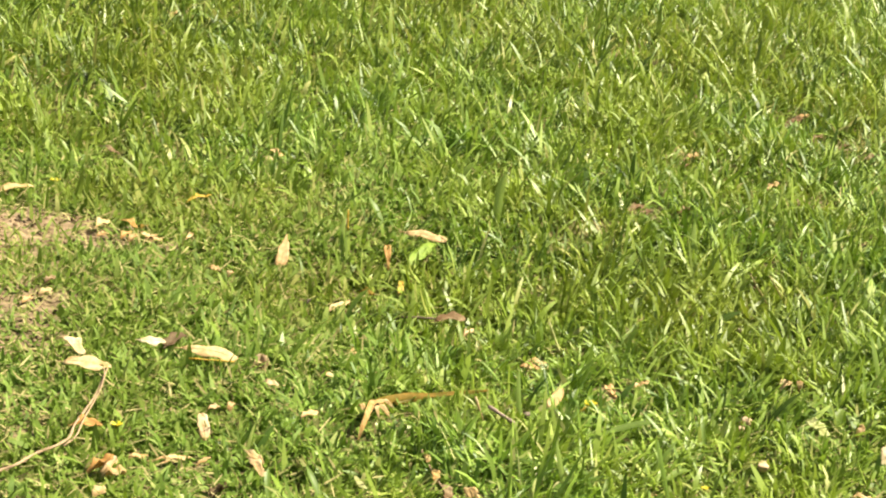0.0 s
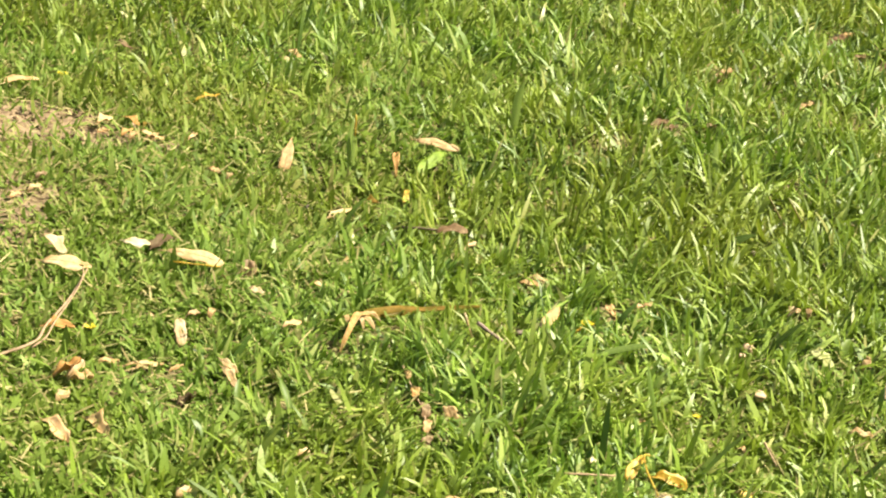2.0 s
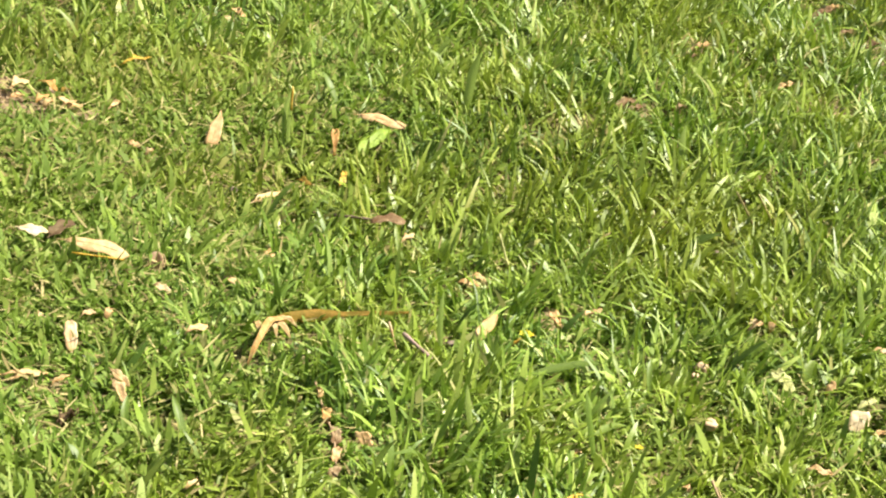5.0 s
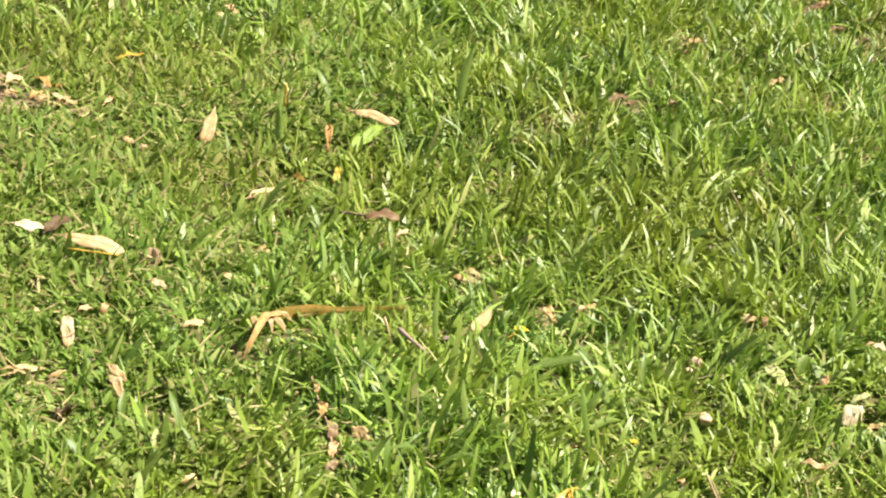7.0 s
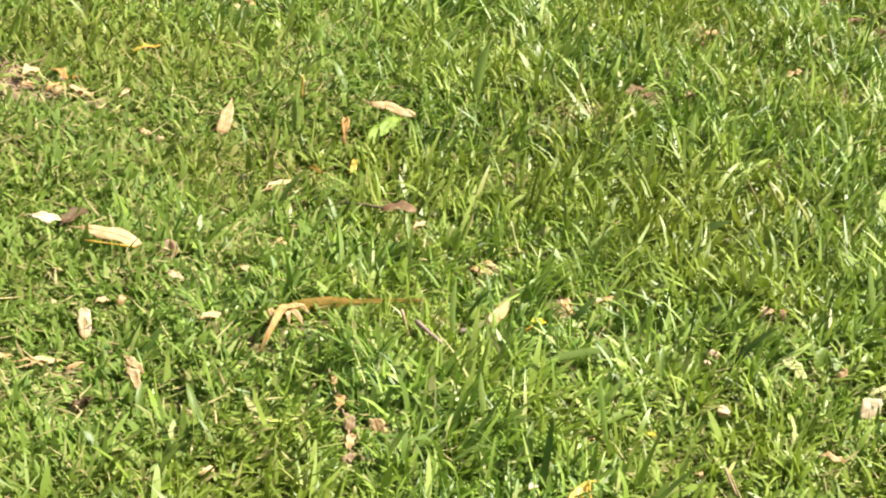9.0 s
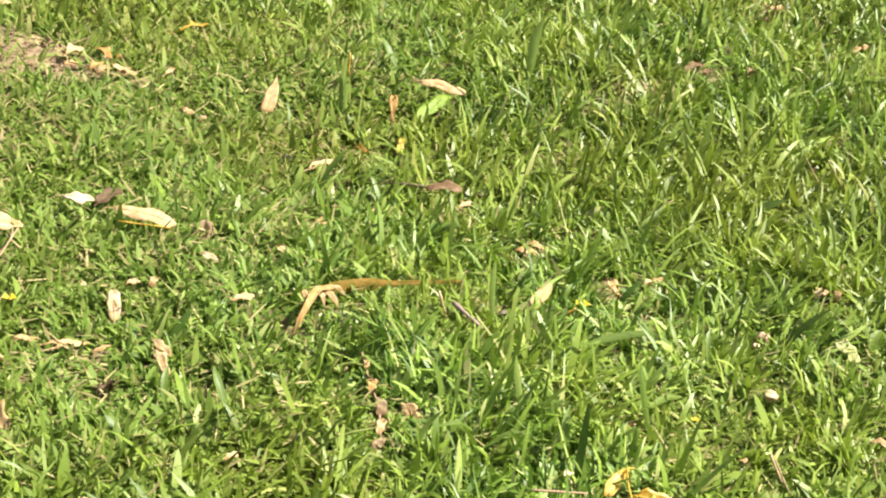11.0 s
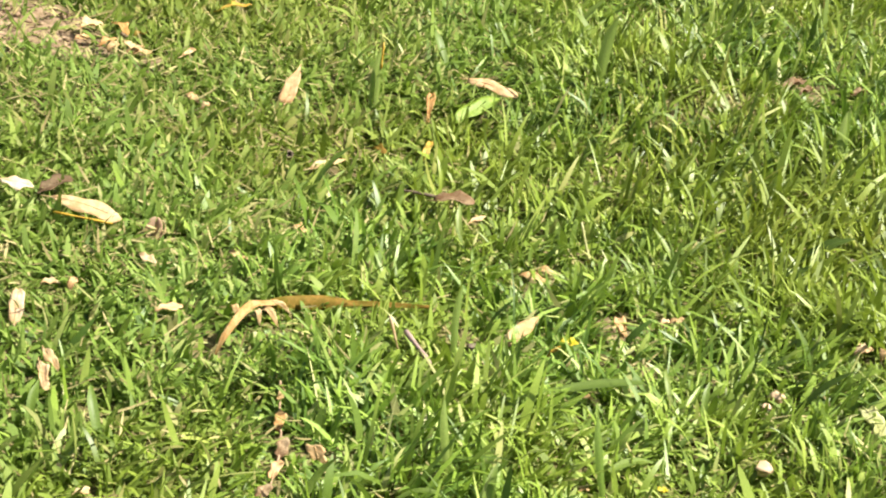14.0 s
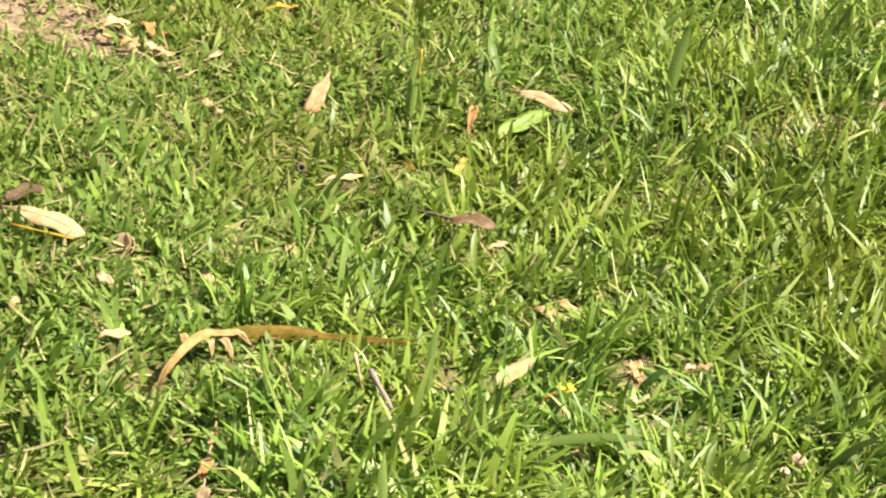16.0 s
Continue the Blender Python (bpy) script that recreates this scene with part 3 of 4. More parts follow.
def smooth_line(points, per=5):
    """A rounded line through or near the points."""
    pts = [Vector(p) for p in points]
    fine = [a.lerp(b, k / per) for a, b in zip(pts, pts[1:]) for k in range(per)] + [pts[-1]]
    for _ in range(4):
        fine = [fine[0]] + [(fine[k - 1] + 2 * fine[k] + fine[k + 1]) / 4 for k in range(1, len(fine) - 1)] + [fine[-1]]
    return fine


def long_folded_leaf():
    """A long rust-brown leaf: a narrow tail, a wider body, and a pale torn end that arches down into the grass."""
    rnd = random.Random(5)
    body = smooth_line([(-0.086, -0.968, 0.026), (-0.066, -0.930, 0.020), (-0.024, -0.905, 0.024), (0.022, -0.900, 0.026), (0.070, -0.882, 0.031), (0.119, -0.866, 0.035)], 6)
    arch = smooth_line([(-0.109, -1.090, 0.001), (-0.105, -1.083, 0.022), (-0.098, -1.060, 0.040), (-0.091, -1.018, 0.043), (-0.083, -0.985, 0.036), (-0.070, -0.945, 0.024)])
    base = Vector((-0.024, -0.905, 0.036))
    leaf = part("dead_leaf", sheet_mesh(moved(body, base), Vector((0.08, 0.70, 0.62)).normalized(), 0.0105, -0.25, 0.0012, rnd,
                                        outline=([0, 0.1, 0.2, 0.42, 0.5, 0.56, 0.8, 1], [0.5, 0.9, 1.0, 1.0, 0.75, 0.42, 0.36, 0.14])), RUST)
    leaf.location = base
    part("curled_end", sheet_mesh(moved(arch, base), Vector((0.72, 0.10, -0.26)).normalized(), 0.0066, 0.3, 0.0016, rnd,
                                  outline=([0, 0.2, 0.45, 0.62, 0.85, 1], [0.25, 0.6, 0.8, 1.05, 1.15, 0.7])), TAWNY, leaf, "pale tan curled end of the leaf")
    for at, fall, wide in (((-0.086, -1.006, 0.034), (0.010, -0.008, -0.016), 0.0042), ((-0.084, -0.984, 0.028), (0.028, -0.012, -0.015), 0.0050),
                           ((-0.084, -0.964, 0.027), (0.034, 0.006, -0.010), 0.0042), ((-0.104, -1.035, 0.037), (-0.010, 0.004, 0.005), 0.0045)):
        a, d = Vector(at) - base, Vector(fall)
        strip = [a + d * (k / 7) + Vector((0, 0, 0.007 * math.sin(math.pi * k / 7))) for k in range(8)]
        part("torn_strip", sheet_mesh(strip, Vector((0.85, 0.45, 0.10 + 9 * fall[0])).normalized(), wide, 0.4, 0.0008, rnd, across=4,
                                      outline=([0, 0.35, 0.75, 1], [0.9, 1.0, 0.7, 0.12])), TAN, leaf, "pale torn strip of the leaf")
    for line in (body[::6], arch[::5]):
        LYING.extend((tuple(p), tuple(q), 0.014) for p, q in zip(line, line[1:]))
    LYING.append(((-0.10, -1.03, 0.006), (-0.045, -1.00, 0.004), 0.02))
    return tagged(leaf, "long rust-brown dead leaf with a pale curled end", "leaf")


def grass_blade(a, b, wide, material, label, bow=0.01):
    """One large blade from its foot a to its tip b."""
    rnd = random.Random(int(1e5 * (a[0] * 5.3 + a[1] * 2.9)))
    pts, side = spine(a, b, 12, bow, bow * 0.5, rnd)
    base = Vector(a)
    pts = moved(pts, base)
    way = Vector(b) - base
    across = Vector((way.x * way.z, way.y * way.z, -(way.x ** 2 + way.y ** 2)))
    if Vector((way.x, way.y, 0)).length < 0.6 * abs(way.z):
        side = Vector((0.8, 0.5 + rnd.uniform(-0.25, 0.25), 0)).normalized()
    bm = bmesh.new()
    rows = []
    for k, p in enumerate(pts):
        u = k / 12
        w = 0.5 * wide * (0.55 + 1.5 * u if u < 0.3 else (1 if u < 0.6 else 1 - ((u - 0.6) / 0.4) ** 1.7 * 0.97))
        fold = Vector((0, 0, 1)) if abs(way.z) < 0.7 * way.length else Vector((-side.y, side.x, 0))
        rows.append([bm.verts.new(p + side * w * v + fold * (abs(v) * w * 0.35)) for v in (-1, -0.5, 0, 0.5, 1)])
    for r, s in zip(rows, rows[1:]):
        for j in range(4):
            bm.faces.new([r[j], r[j + 1], s[j + 1], s[j]])
    bl = part("grass_blade", bm, material)
    bl.location = base
    return tagged(bl, label, "grass blade", group="large single blades")


def stick(points, r0, r1, material, label, name="twig", category="twig", lump=0.28):
    pts = [Vector(p) for p in points]
    fine = []
    for k in range(len(pts) - 1):
        for s in range(5):
            fine.append(pts[k].lerp(pts[k + 1], s / 5))
    fine.append(pts[-1])
    for _ in range(3):
        fine = [fine[0]] + [(fine[k - 1] + 2 * fine[k] + fine[k + 1]) / 4 for k in range(1, len(fine) - 1)] + [fine[-1]]
    rnd = random.Random(int(1e4 * (pts[0].x + 3 * pts[0].y)))
    base = pts[0].copy()
    ob = part(name, tube_mesh(moved(fine, base), r0, r1, 8, lump, rnd), material)
    ob.location = base
    LYING.extend((tuple(p), tuple(q), r0) for p, q in zip(points, points[1:]))
    return tagged(ob, label, category)


def husk(at, size, material, label, flat=0.7, name="seed_husk", category="seed husk"):
    """A rounded, dented pale husk with a darker open end."""
    rnd = random.Random(int(1e5 * (at[0] + 2 * at[1])))
    bm = bmesh.new()
    bmesh.ops.create_icosphere(bm, subdivisions=3, radius=size / 2)
    for v in bm.verts:
        d = v.co.normalized()
        v.co *= 1 + 0.45 * noise.noise(d * 1.9 + Vector((at[0] * 40, at[1] * 40, 0))) + 0.16 * noise.noise(d * 5)
        v.co.z *= flat
    ob = part(name, bm, material)
    ob.location = (at[0], at[1], at[2])
    LYING.append(((at[0] - size / 3, at[1], at[2]), (at[0] + size / 3, at[1], at[2]), size / 4))
    ob.rotation_euler = (rnd.uniform(-0.3, 0.3), rnd.uniform(-0.3, 0.3), rnd.uniform(0, 6))
    return tagged(ob, label, category, group="pale seed husks")


def seed_pod(at, size):
    """A dry pod split open in two brown halves, with a pale rim."""
    bm_halves = []
    for way in (-1, 1):
        bm = bmesh.new()
        rows = []
        for i in range(9):
            u = math.pi * (i / 8 - 0.5)
            rows.append([bm.verts.new((way * size * (0.02 + 0.52 * math.cos(u) * math.sin(math.pi * j / 6) * (0.55 + 0.45 * j / 6)), -0.28 * size * math.cos(u) * math.sin(math.pi * j / 6) + 0.12 * size * j / 6, 0.52 * size * math.sin(u) + 0.45 * size)) for j in range(7)])
        for r, q in zip(rows, rows[1:]):
            for j in range(6):
                bm.faces.new([r[j], r[j + 1], q[j + 1], q[j]])
        bmesh.ops.remove_doubles(bm, verts=bm.verts, dist=1e-5)
        bmesh.ops.recalc_face_normals(bm, faces=bm.faces)
        bm_halves.append(bm)
    pod = part("seed_pod", bm_halves[0], POD)
    part("half_shell", bm_halves[1], POD_PALE, pod, "paler tan half of the pod")
    rim = [Vector((size * 0.53 * math.sin(a_), -0.05 * size, size * (0.45 - 0.54 * math.cos(a_)))) for a_ in np.linspace(-0.9, 2.6, 15)]
    part("rim", tube_mesh(rim, 0.05 * size, 0.03 * size, 6), CREAM, pod, "pale thin rim of the pod")
    pod.location = at
    pod.rotation_euler = (-0.3, 0.1, 0.15)
    LYING.append(((at[0] - size / 3, at[1] - 0.005, at[2] - 0.004), (at[0] + size / 3, at[1] - 0.005, at[2] - 0.004), size / 3))
    return tagged(pod, "round brown dry seed pod with a pale rim", "seed pod")


def capsule(at, size):
    """A woody seed capsule lying with its open cup towards the lens side."""
    bm = bmesh.new()
    prof = [(0.0, -0.5), (0.32, -0.42), (0.46, -0.1), (0.42, 0.3), (0.36, 0.42), (0.26, 0.40), (0.22, 0.15), (0.0, 0.1)]
    rings = [[bm.verts.new((r * size * math.cos(i * math.pi / 7), r * size * math.sin(i * math.pi / 7), z * size)) for i in range(14)] for r, z in prof[1:-1]]
    for a, b in zip(rings, rings[1:]):
        for i in range(14):
            bm.faces.new([a[i], a[(i + 1) % 14], b[(i + 1) % 14], b[i]])
    bm.faces.new(rings[0][::-1])
    ob = part("seed_capsule", bm, CAPSULE)
    # disc across the cup's floor, coloured as dark as the shade in it
    core = bmesh.new()
    bmesh.ops.create_cone(core, cap_ends=True, segments=14, radius1=0.22 * size, radius2=0.2 * size, depth=0.05 * size)
    part("hollow", core, MOUTH_SHADE, ob, "near-black disc for the shade inside the capsule").location = (0, 0, 0.16 * size)
    ob.location = at
    LYING.append(((at[0] - size / 3, at[1], at[2]), (at[0] + size / 3, at[1], at[2]), size / 3))
    ob.rotation_euler = (radians(62), 0, radians(20))
    return tagged(ob, "small woody seed capsule with a round open mouth", "seed capsule")


def flower(at, size, label):
    """A small yellow flower: petals round a centre on a short stem."""
    stem = part("yellow_flower", tube_mesh([Vector((0, 0, -0.032)), Vector((0.002, 0, -0.016)), Vector((0, 0, 0))], 0.001, 0.0008, 6), BLADE)
    stem.location = at
    for k in range(5):
        t = 2 * math.pi * k / 5
        d = Vector((math.cos(t), math.sin(t), 0.5))
        pts, side = spine((0, 0, 0), d * size * 0.5, 6, 0.001, 0, None)
        part("petal", sheet_mesh(pts, side, size * 0.2, 0.3, 0.0003, random.Random(k), thick=0.0004, across=4), PETAL, stem)
    c = bmesh.new()
    bmesh.ops.create_icosphere(c, subdivisions=2, radius=size * 0.1)
    part("flower_centre", c, RUST, stem).location = (0, 0, size * 0.06)
    return tagged(stem, label, "flower")



# round the middle of the lawn
dead_leaf((-0.027, 0.077, 0.035), (0.067, 0.079, 0.024), 0.021, PINK, 'narrow curled pinkish-tan dead leaf resting on the grass', arch=0.005, cup=-0.15, wild=0.06, face=(0.1, 0.75, 0.62), outline=([0, 0.12, 0.5, 0.85, 1], [0.3, 0.75, 1.0, 0.85, 0.35]))
dead_leaf((-0.016, -0.057, 0.001), (0.040, 0.049, 0.023), 0.026, LIME, 'fresh light green broad leaf fallen on the grass', arch=0.003, cup=0.2, wild=0.05, ripple=0.001, face=(0.62, -0.34, -0.50), outline=([0, 0.1, 0.35, 0.8, 1], [0.35, 0.85, 1.0, 0.8, 0.2]))
dead_leaf((-0.061, -0.070, -0.012), (-0.070, -0.028, 0.030), 0.017, AMBER, 'small wilted orange-brown leaf standing in the grass', cup=0.5, wild=0.1, face=(1, 0.1, 0.1), outline=([0, 0.3, 0.55, 0.8, 1], [0.3, 0.35, 0.8, 1.0, 0.4]))
dead_leaf((-0.034, -0.206, -0.022), (-0.034, -0.160, -0.006), 0.013, YELLOW, 'small bright yellow leaf scrap in the grass', wild=0.1, face=(1, 0.2, 0.1), outline=([0, 0.2, 0.8, 1], [0.5, 1, 0.9, 0.4]))
dead_leaf((-0.293, -0.166, 0.002), (-0.288, -0.112, 0.057), 0.027, PINK, 'folded pinkish-tan dead leaf caught in the grass', cup=0.3, wild=0.05, ripple=0.0007, face=(1, 0.25, 0.05), outline=([0, 0.12, 0.5, 0.68, 0.8, 1], [0.85, 1.0, 0.9, 0.55, 0.22, 0.06]))
dead_leaf((-0.182, -0.392, -0.010), (-0.140, -0.330, -0.006), 0.020, TAN, 'flat tan dead leaf lying in thin grass', wild=0.3)
dead_leaf((-0.121, -0.216, -0.020), (-0.089, -0.236, -0.017), 0.012, RUST, 'small reddish-brown leaf scrap')
capsule((-0.223, -0.375, -0.002), 0.016)
stick([(-0.034, -0.420, 0.002), (0.004, -0.428, 0.009), (0.044, -0.424, 0.008)], 0.0030, 0.0022, DARK_TWIG, 'dark brown crooked twig end lying in thin grass')
dead_leaf((0.032, -0.446, 0.010), (0.094, -0.432, 0.015), 0.026, BROWN, 'dull brown dead leaf lying flat in thin grass', arch=0.006, cup=0.35, outline=CRUMPLED, wild=0.2, face=(0.1, 0.9, 0.28))
dead_leaf((0.092, -0.448, -0.014), (0.114, -0.420, -0.006), 0.012, CREAM, 'small cream dead leaf scrap by a brown leaf', wild=0.3)
dead_leaf((0.096, -0.416, -0.022), (0.109, -0.406, -0.016), 0.011, PINK, 'small pale pinkish leaf scrap')
dead_leaf((0.220, -0.541, -0.022), (0.258, -0.536, -0.022), 0.011, TAN, 'small pale tan leaf scrap under the grass')

# by the long rust-coloured leaf
long_folded_leaf()
stick([(0.113, -0.998, 0.054), (0.160, -1.054, 0.047)], 0.0038, 0.0030, GREY_TWIG, 'short straight purplish-grey stick on the grass')
LYING.append(((0.113, -0.998, 0.050), (0.160, -1.054, 0.043), 0.035))
stick([(0.088, -0.990, 0.066), (0.107, -0.998, 0.026)], 0.0022, 0.0018, CREAM, 'upright pale straw stem', name='straw_stem', category='straw')
dead_leaf((0.229, -0.880, 0.010), (0.262, -0.808, 0.030), 0.021, TAN, 'pinkish-tan narrow dead leaf leaning in the grass', cup=0.2, wild=0.15, face=(0.75, -0.45, -0.35), outline=([0, 0.2, 0.6, 0.85, 1], [0.35, 0.9, 1.0, 0.5, 0.08]))
flower((0.312, -0.836, 0.013), 0.026, 'tiny bright yellow flower low in the grass')
dead_leaf((0.288, -0.865, 0.002), (0.303, -0.855, 0.019), 0.007, YELLOW, 'small faded yellow petal in the grass')
grass_blade((0.318, -1.022, 0.034), (0.439, -0.908, 0.025), 0.0207, BROAD, 'broad dark green leaf lying flat among the blades', bow=0.003)
dead_leaf((0.362, -0.668, -0.006), (0.376, -0.700, -0.022), 0.018, PINK, 'pale pinkish dead leaf in a dark gap of the grass', cup=0.4, wild=0.2, face=(1, 0.3, 0.2), outline=([0, 0.3, 0.7, 1], [0.7, 1.0, 0.7, 0.2]))
dead_leaf((0.422, -0.631, -0.017), (0.433, -0.610, -0.017), 0.008, CREAM, 'tiny cream leaf scrap')
dead_leaf((0.363, -0.687, -0.006), (0.383, -0.697, -0.022), 0.011, TAN, 'small tan leaf scrap between blades')
dead_leaf((0.431, -0.615, -0.020), (0.453, -0.605, -0.012), 0.012, TAN, 'small tan leaf scrap beside a tuft')
dead_leaf((0.350, -0.950, -0.000), (0.376, -0.949, -0.002), 0.006, PINK, 'narrow reddish leaf scrap under a broad leaf')
dead_leaf((0.200, -0.577, -0.020), (0.242, -0.568, -0.020), 0.012, PINK, 'faded pinkish leaf scrap among blades')

# on the side with husks
husk((0.599, -0.841, 0.017), 0.023, NUT, 'small pinkish-cream seed husk in the grass')
husk((0.588, -0.864, 0.010), 0.013, NUT, 'tiny cream seed husk beside a larger one')
husk((0.596, -1.038, 0.012), 0.025, NUT, 'round pale cream seed husk in the grass')
dead_leaf((0.836, -0.972, 0.012), (0.838, -0.955, 0.040), 0.034, PALE, 'pale cream square-ended dead leaf propped in the grass', cup=0.12, wild=0.05, face=(1, 0.15, 0.08), outline=([0, 0.08, 0.9, 1], [0.85, 1.0, 0.95, 0.8]))
dead_leaf((0.862, -0.968, 0.006), (0.892, -0.948, 0.016), 0.016, PINK, 'pinkish dead leaf beside a pale one', blunt=0.3)
dead_leaf((0.846, -0.905, 0.020), (0.878, -0.885, 0.032), 0.016, YELLOWISH, 'small pale yellow-green leaf scrap in the grass', wild=0.4)
dead_leaf((0.699, -0.652, 0.013), (0.723, -0.637, 0.027), 0.015, CREAM, 'small whitish curled leaf scrap', cup=1)
dead_leaf((0.737, -0.643, 0.016), (0.743, -0.633, 0.035), 0.012, PINK, 'small pink leaf scrap standing in the grass')
dead_leaf((0.716, -0.840, 0.032), (0.744, -0.876, 0.018), 0.024, YELLOWISH, 'pale greenish-cream leaf lying in the grass', cup=0.1, wild=0.1, face=(0.8, 0.5, 0.35), outline=([0, 0.1, 0.9, 1], [0.7, 1, 0.8, 0.5]))
dead_leaf((0.801, -0.867, 0.018), (0.813, -0.857, 0.038), 0.016, PINK, 'small pinkish leaf scrap by a tuft', blunt=0.4)
dead_leaf((0.903, -0.689, 0.035), (0.940, -0.687, 0.035), 0.011, CREAM, 'pale leaf strip in the grass')
dead_leaf((1.206, 0.258, 0.013), (1.257, 0.298, 0.054), 0.033, TAN, 'pale yellow dead leaf in the grass')
dead_leaf((0.737, -1.116, 0.004), (0.777, -1.122, 0.005), 0.011, TAN, 'pale brownish dead leaf strip in the grass')

# near the bottom of the walk
dead_leaf((0.355, -1.390, -0.007), (0.378, -1.340, 0.011), 0.020, YELLOW, 'curled golden-yellow dead leaf', cup=0.5, wild=0.2, face=(1, 0.1, -0.2), outline=([0, 0.2, 0.6, 0.85, 1], [0.6, 1, 0.9, 0.5, 0.15]))
dead_leaf((0.391, -1.401, 0.008), (0.443, -1.399, -0.006), 0.022, YELLOW, 'golden-yellow dead leaf with a rolled edge', cup=0.7, wild=0.2, face=(0.5, 0.5, 0.6), outline=CRUMPLED)
stick([(0.388, -1.338, 0.013), (0.377, -1.347, 0.018), (0.380, -1.391, 0.010), (0.396, -1.445, -0.001)], 0.0016, 0.0012, YELLOW, 'yellow leaf stalk bent over', name='leaf_stalk', category='stalk')
dead_leaf((0.396, -1.445, -0.003), (0.417, -1.449, -0.004), 0.016, PALE, 'pale cream leaf piece below yellow ones', wild=0.3)
dead_leaf((0.521, -1.402, -0.007), (0.548, -1.389, -0.004), 0.016, YELLOW, 'small golden-yellow leaf in the grass', wild=0.3)
dead_leaf((0.058, -1.616, 0.010), (0.124, -1.572, 0.010), 0.036, TAN, 'large pale yellow-cream dead leaf on the grass', arch=0.004, tilt=0.15, wild=0.3)
stick([(0.251, -1.452, 0.017), (0.333, -1.426, 0.013)], 0.0021, 0.0014, TWIG, 'thin reddish twig lying in the grass')
dead_leaf((0.294, -1.389, 0.010), (0.307, -1.371, 0.009), 0.009, PALE, 'small white petal on the grass', blunt=0.4)
dead_leaf((0.540, -1.232, -0.002), (0.557, -1.242, -0.006), 0.012, PINK, 'small pinkish leaf scrap on the grass')
stick([(0.583, -1.219, 0.009), (0.600, -1.262, -0.009)], 0.0020, 0.0015, TWIG, 'reddish dry grass stem', name='straw_stem', category='straw')
stick([(0.589, -1.236, 0.009), (0.610, -1.286, -0.013)], 0.0016, 0.0012, STRAW, 'pale dry grass stem beside a reddish one', name='straw_stem', category='straw')
dead_leaf((0.383, -1.188, -0.003), (0.396, -1.173, -0.003), 0.006, TAN, 'small tan leaf scrap by the tufts')

# dry seed stem and its bracts
stick([(-0.004, -1.162, 0.027), (0.017, -1.231, 0.016), (0.037, -1.281, 0.008), (0.051, -1.390, -0.002)], 0.0017, 0.0011, TWIG, 'thin brown dry stem among bracts', name='dry_stem', category='stem')
dead_leaf((0.007, -1.203, 0.024), (0.001, -1.171, 0.025), 0.010, TAN, 'small tan dry bract on a stem', wild=0.4, face=(1, 0.2, 0.1), outline=CRUMPLED)
dead_leaf((0.022, -1.253, 0.012), (0.016, -1.225, 0.023), 0.015, AMBER, 'tan dry bract on a stem', wild=0.4, face=(1, 0.2, 0.1), outline=CRUMPLED)
dead_leaf((0.041, -1.302, 0.005), (0.034, -1.273, 0.018), 0.017, BROWN, 'tan dry bract standing in the grass', wild=0.4, face=(1, 0.2, 0.1), outline=CRUMPLED)
dead_leaf((0.044, -1.345, 0.001), (0.045, -1.311, 0.008), 0.014, PINK, 'small dull pink dry bract on a stem', wild=0.4, face=(1, 0.2, 0.1), outline=CRUMPLED)
dead_leaf((0.043, -1.390, -0.007), (0.047, -1.368, 0.008), 0.018, BROWN, 'tan dry bract with a thin stalk', wild=0.4, face=(1, 0.2, 0.1), outline=CRUMPLED, stalk=0.02)
dead_leaf((0.084, -1.283, -0.003), (0.073, -1.279, 0.020), 0.023, PINK, 'pinkish-brown dry bract in the grass', wild=0.4, face=(1, 0.2, 0.1), outline=CRUMPLED)

# worn side of the lawn
dead_leaf((-0.514, -0.850, 0.054), (-0.467, -0.844, 0.053), 0.021, PALE, 'bright cream-white dead leaf on the grass', cup=0.1, arch=0.002, wild=0.05, tilt=0.45)
dead_leaf((-0.470, -0.806, 0.030), (-0.442, -0.762, 0.042), 0.028, DARK, 'dark brown thin dead leaf', cup=0.35, outline=CRUMPLED, wild=0.2, face=(0.8, -0.5, -0.1))
dead_leaf((-0.436, -0.852, 0.048), (-0.335, -0.842, 0.036), 0.026, TAN, 'long pale tan dead leaf lying on the grass', arch=0.005, cup=-0.12, wild=0.06, face=(0.1, 0.85, 0.5), outline=([0, 0.1, 0.3, 0.75, 0.93, 1], [0.15, 0.45, 0.85, 1.0, 0.6, 0.1]))
stick([(-0.420, -0.883, 0.041), (-0.340, -0.863, 0.036)], 0.0016, 0.0016, YELLOW, 'yellow straw stalk under a tan leaf', name='leaf_stalk', category='stalk')
seed_pod((-0.297, -0.815, 0.008), 0.030)
dead_leaf((-0.285, -0.907, 0.021), (-0.255, -0.914, 0.021), 0.012, CREAM, 'small cream dead leaf scrap')
dead_leaf((-0.363, -1.138, -0.004), (-0.377, -1.098, 0.026), 0.021, CREAM, 'oval cream-white dead leaf leaning in the grass', cup=0.15, wild=0.03, face=(1, 0.2, 0.15), outline=([0, 0.12, 0.45, 0.85, 1], [0.2, 0.75, 1.0, 0.75, 0.25]))
dead_leaf((-0.369, -1.043, 0.012), (-0.348, -1.027, 0.013), 0.009, CREAM, 'thin cream leaf strip')
dead_leaf((-0.334, -1.031, 0.008), (-0.332, -1.016, 0.019), 0.013, PINK, 'small pink dead leaf scrap standing', blunt=0.3)
dead_leaf((-0.210, -1.045, 0.015), (-0.182, -1.015, 0.019), 0.021, PINK, 'triangular pinkish-tan dead leaf')
dead_leaf((-0.284, -1.250, 0.018), (-0.251, -1.302, 0.005), 0.013, PINK, 'curved pinkish-tan dead leaf', cup=0.3, wild=0.2, face=(0.7, 0.5, 0.45))
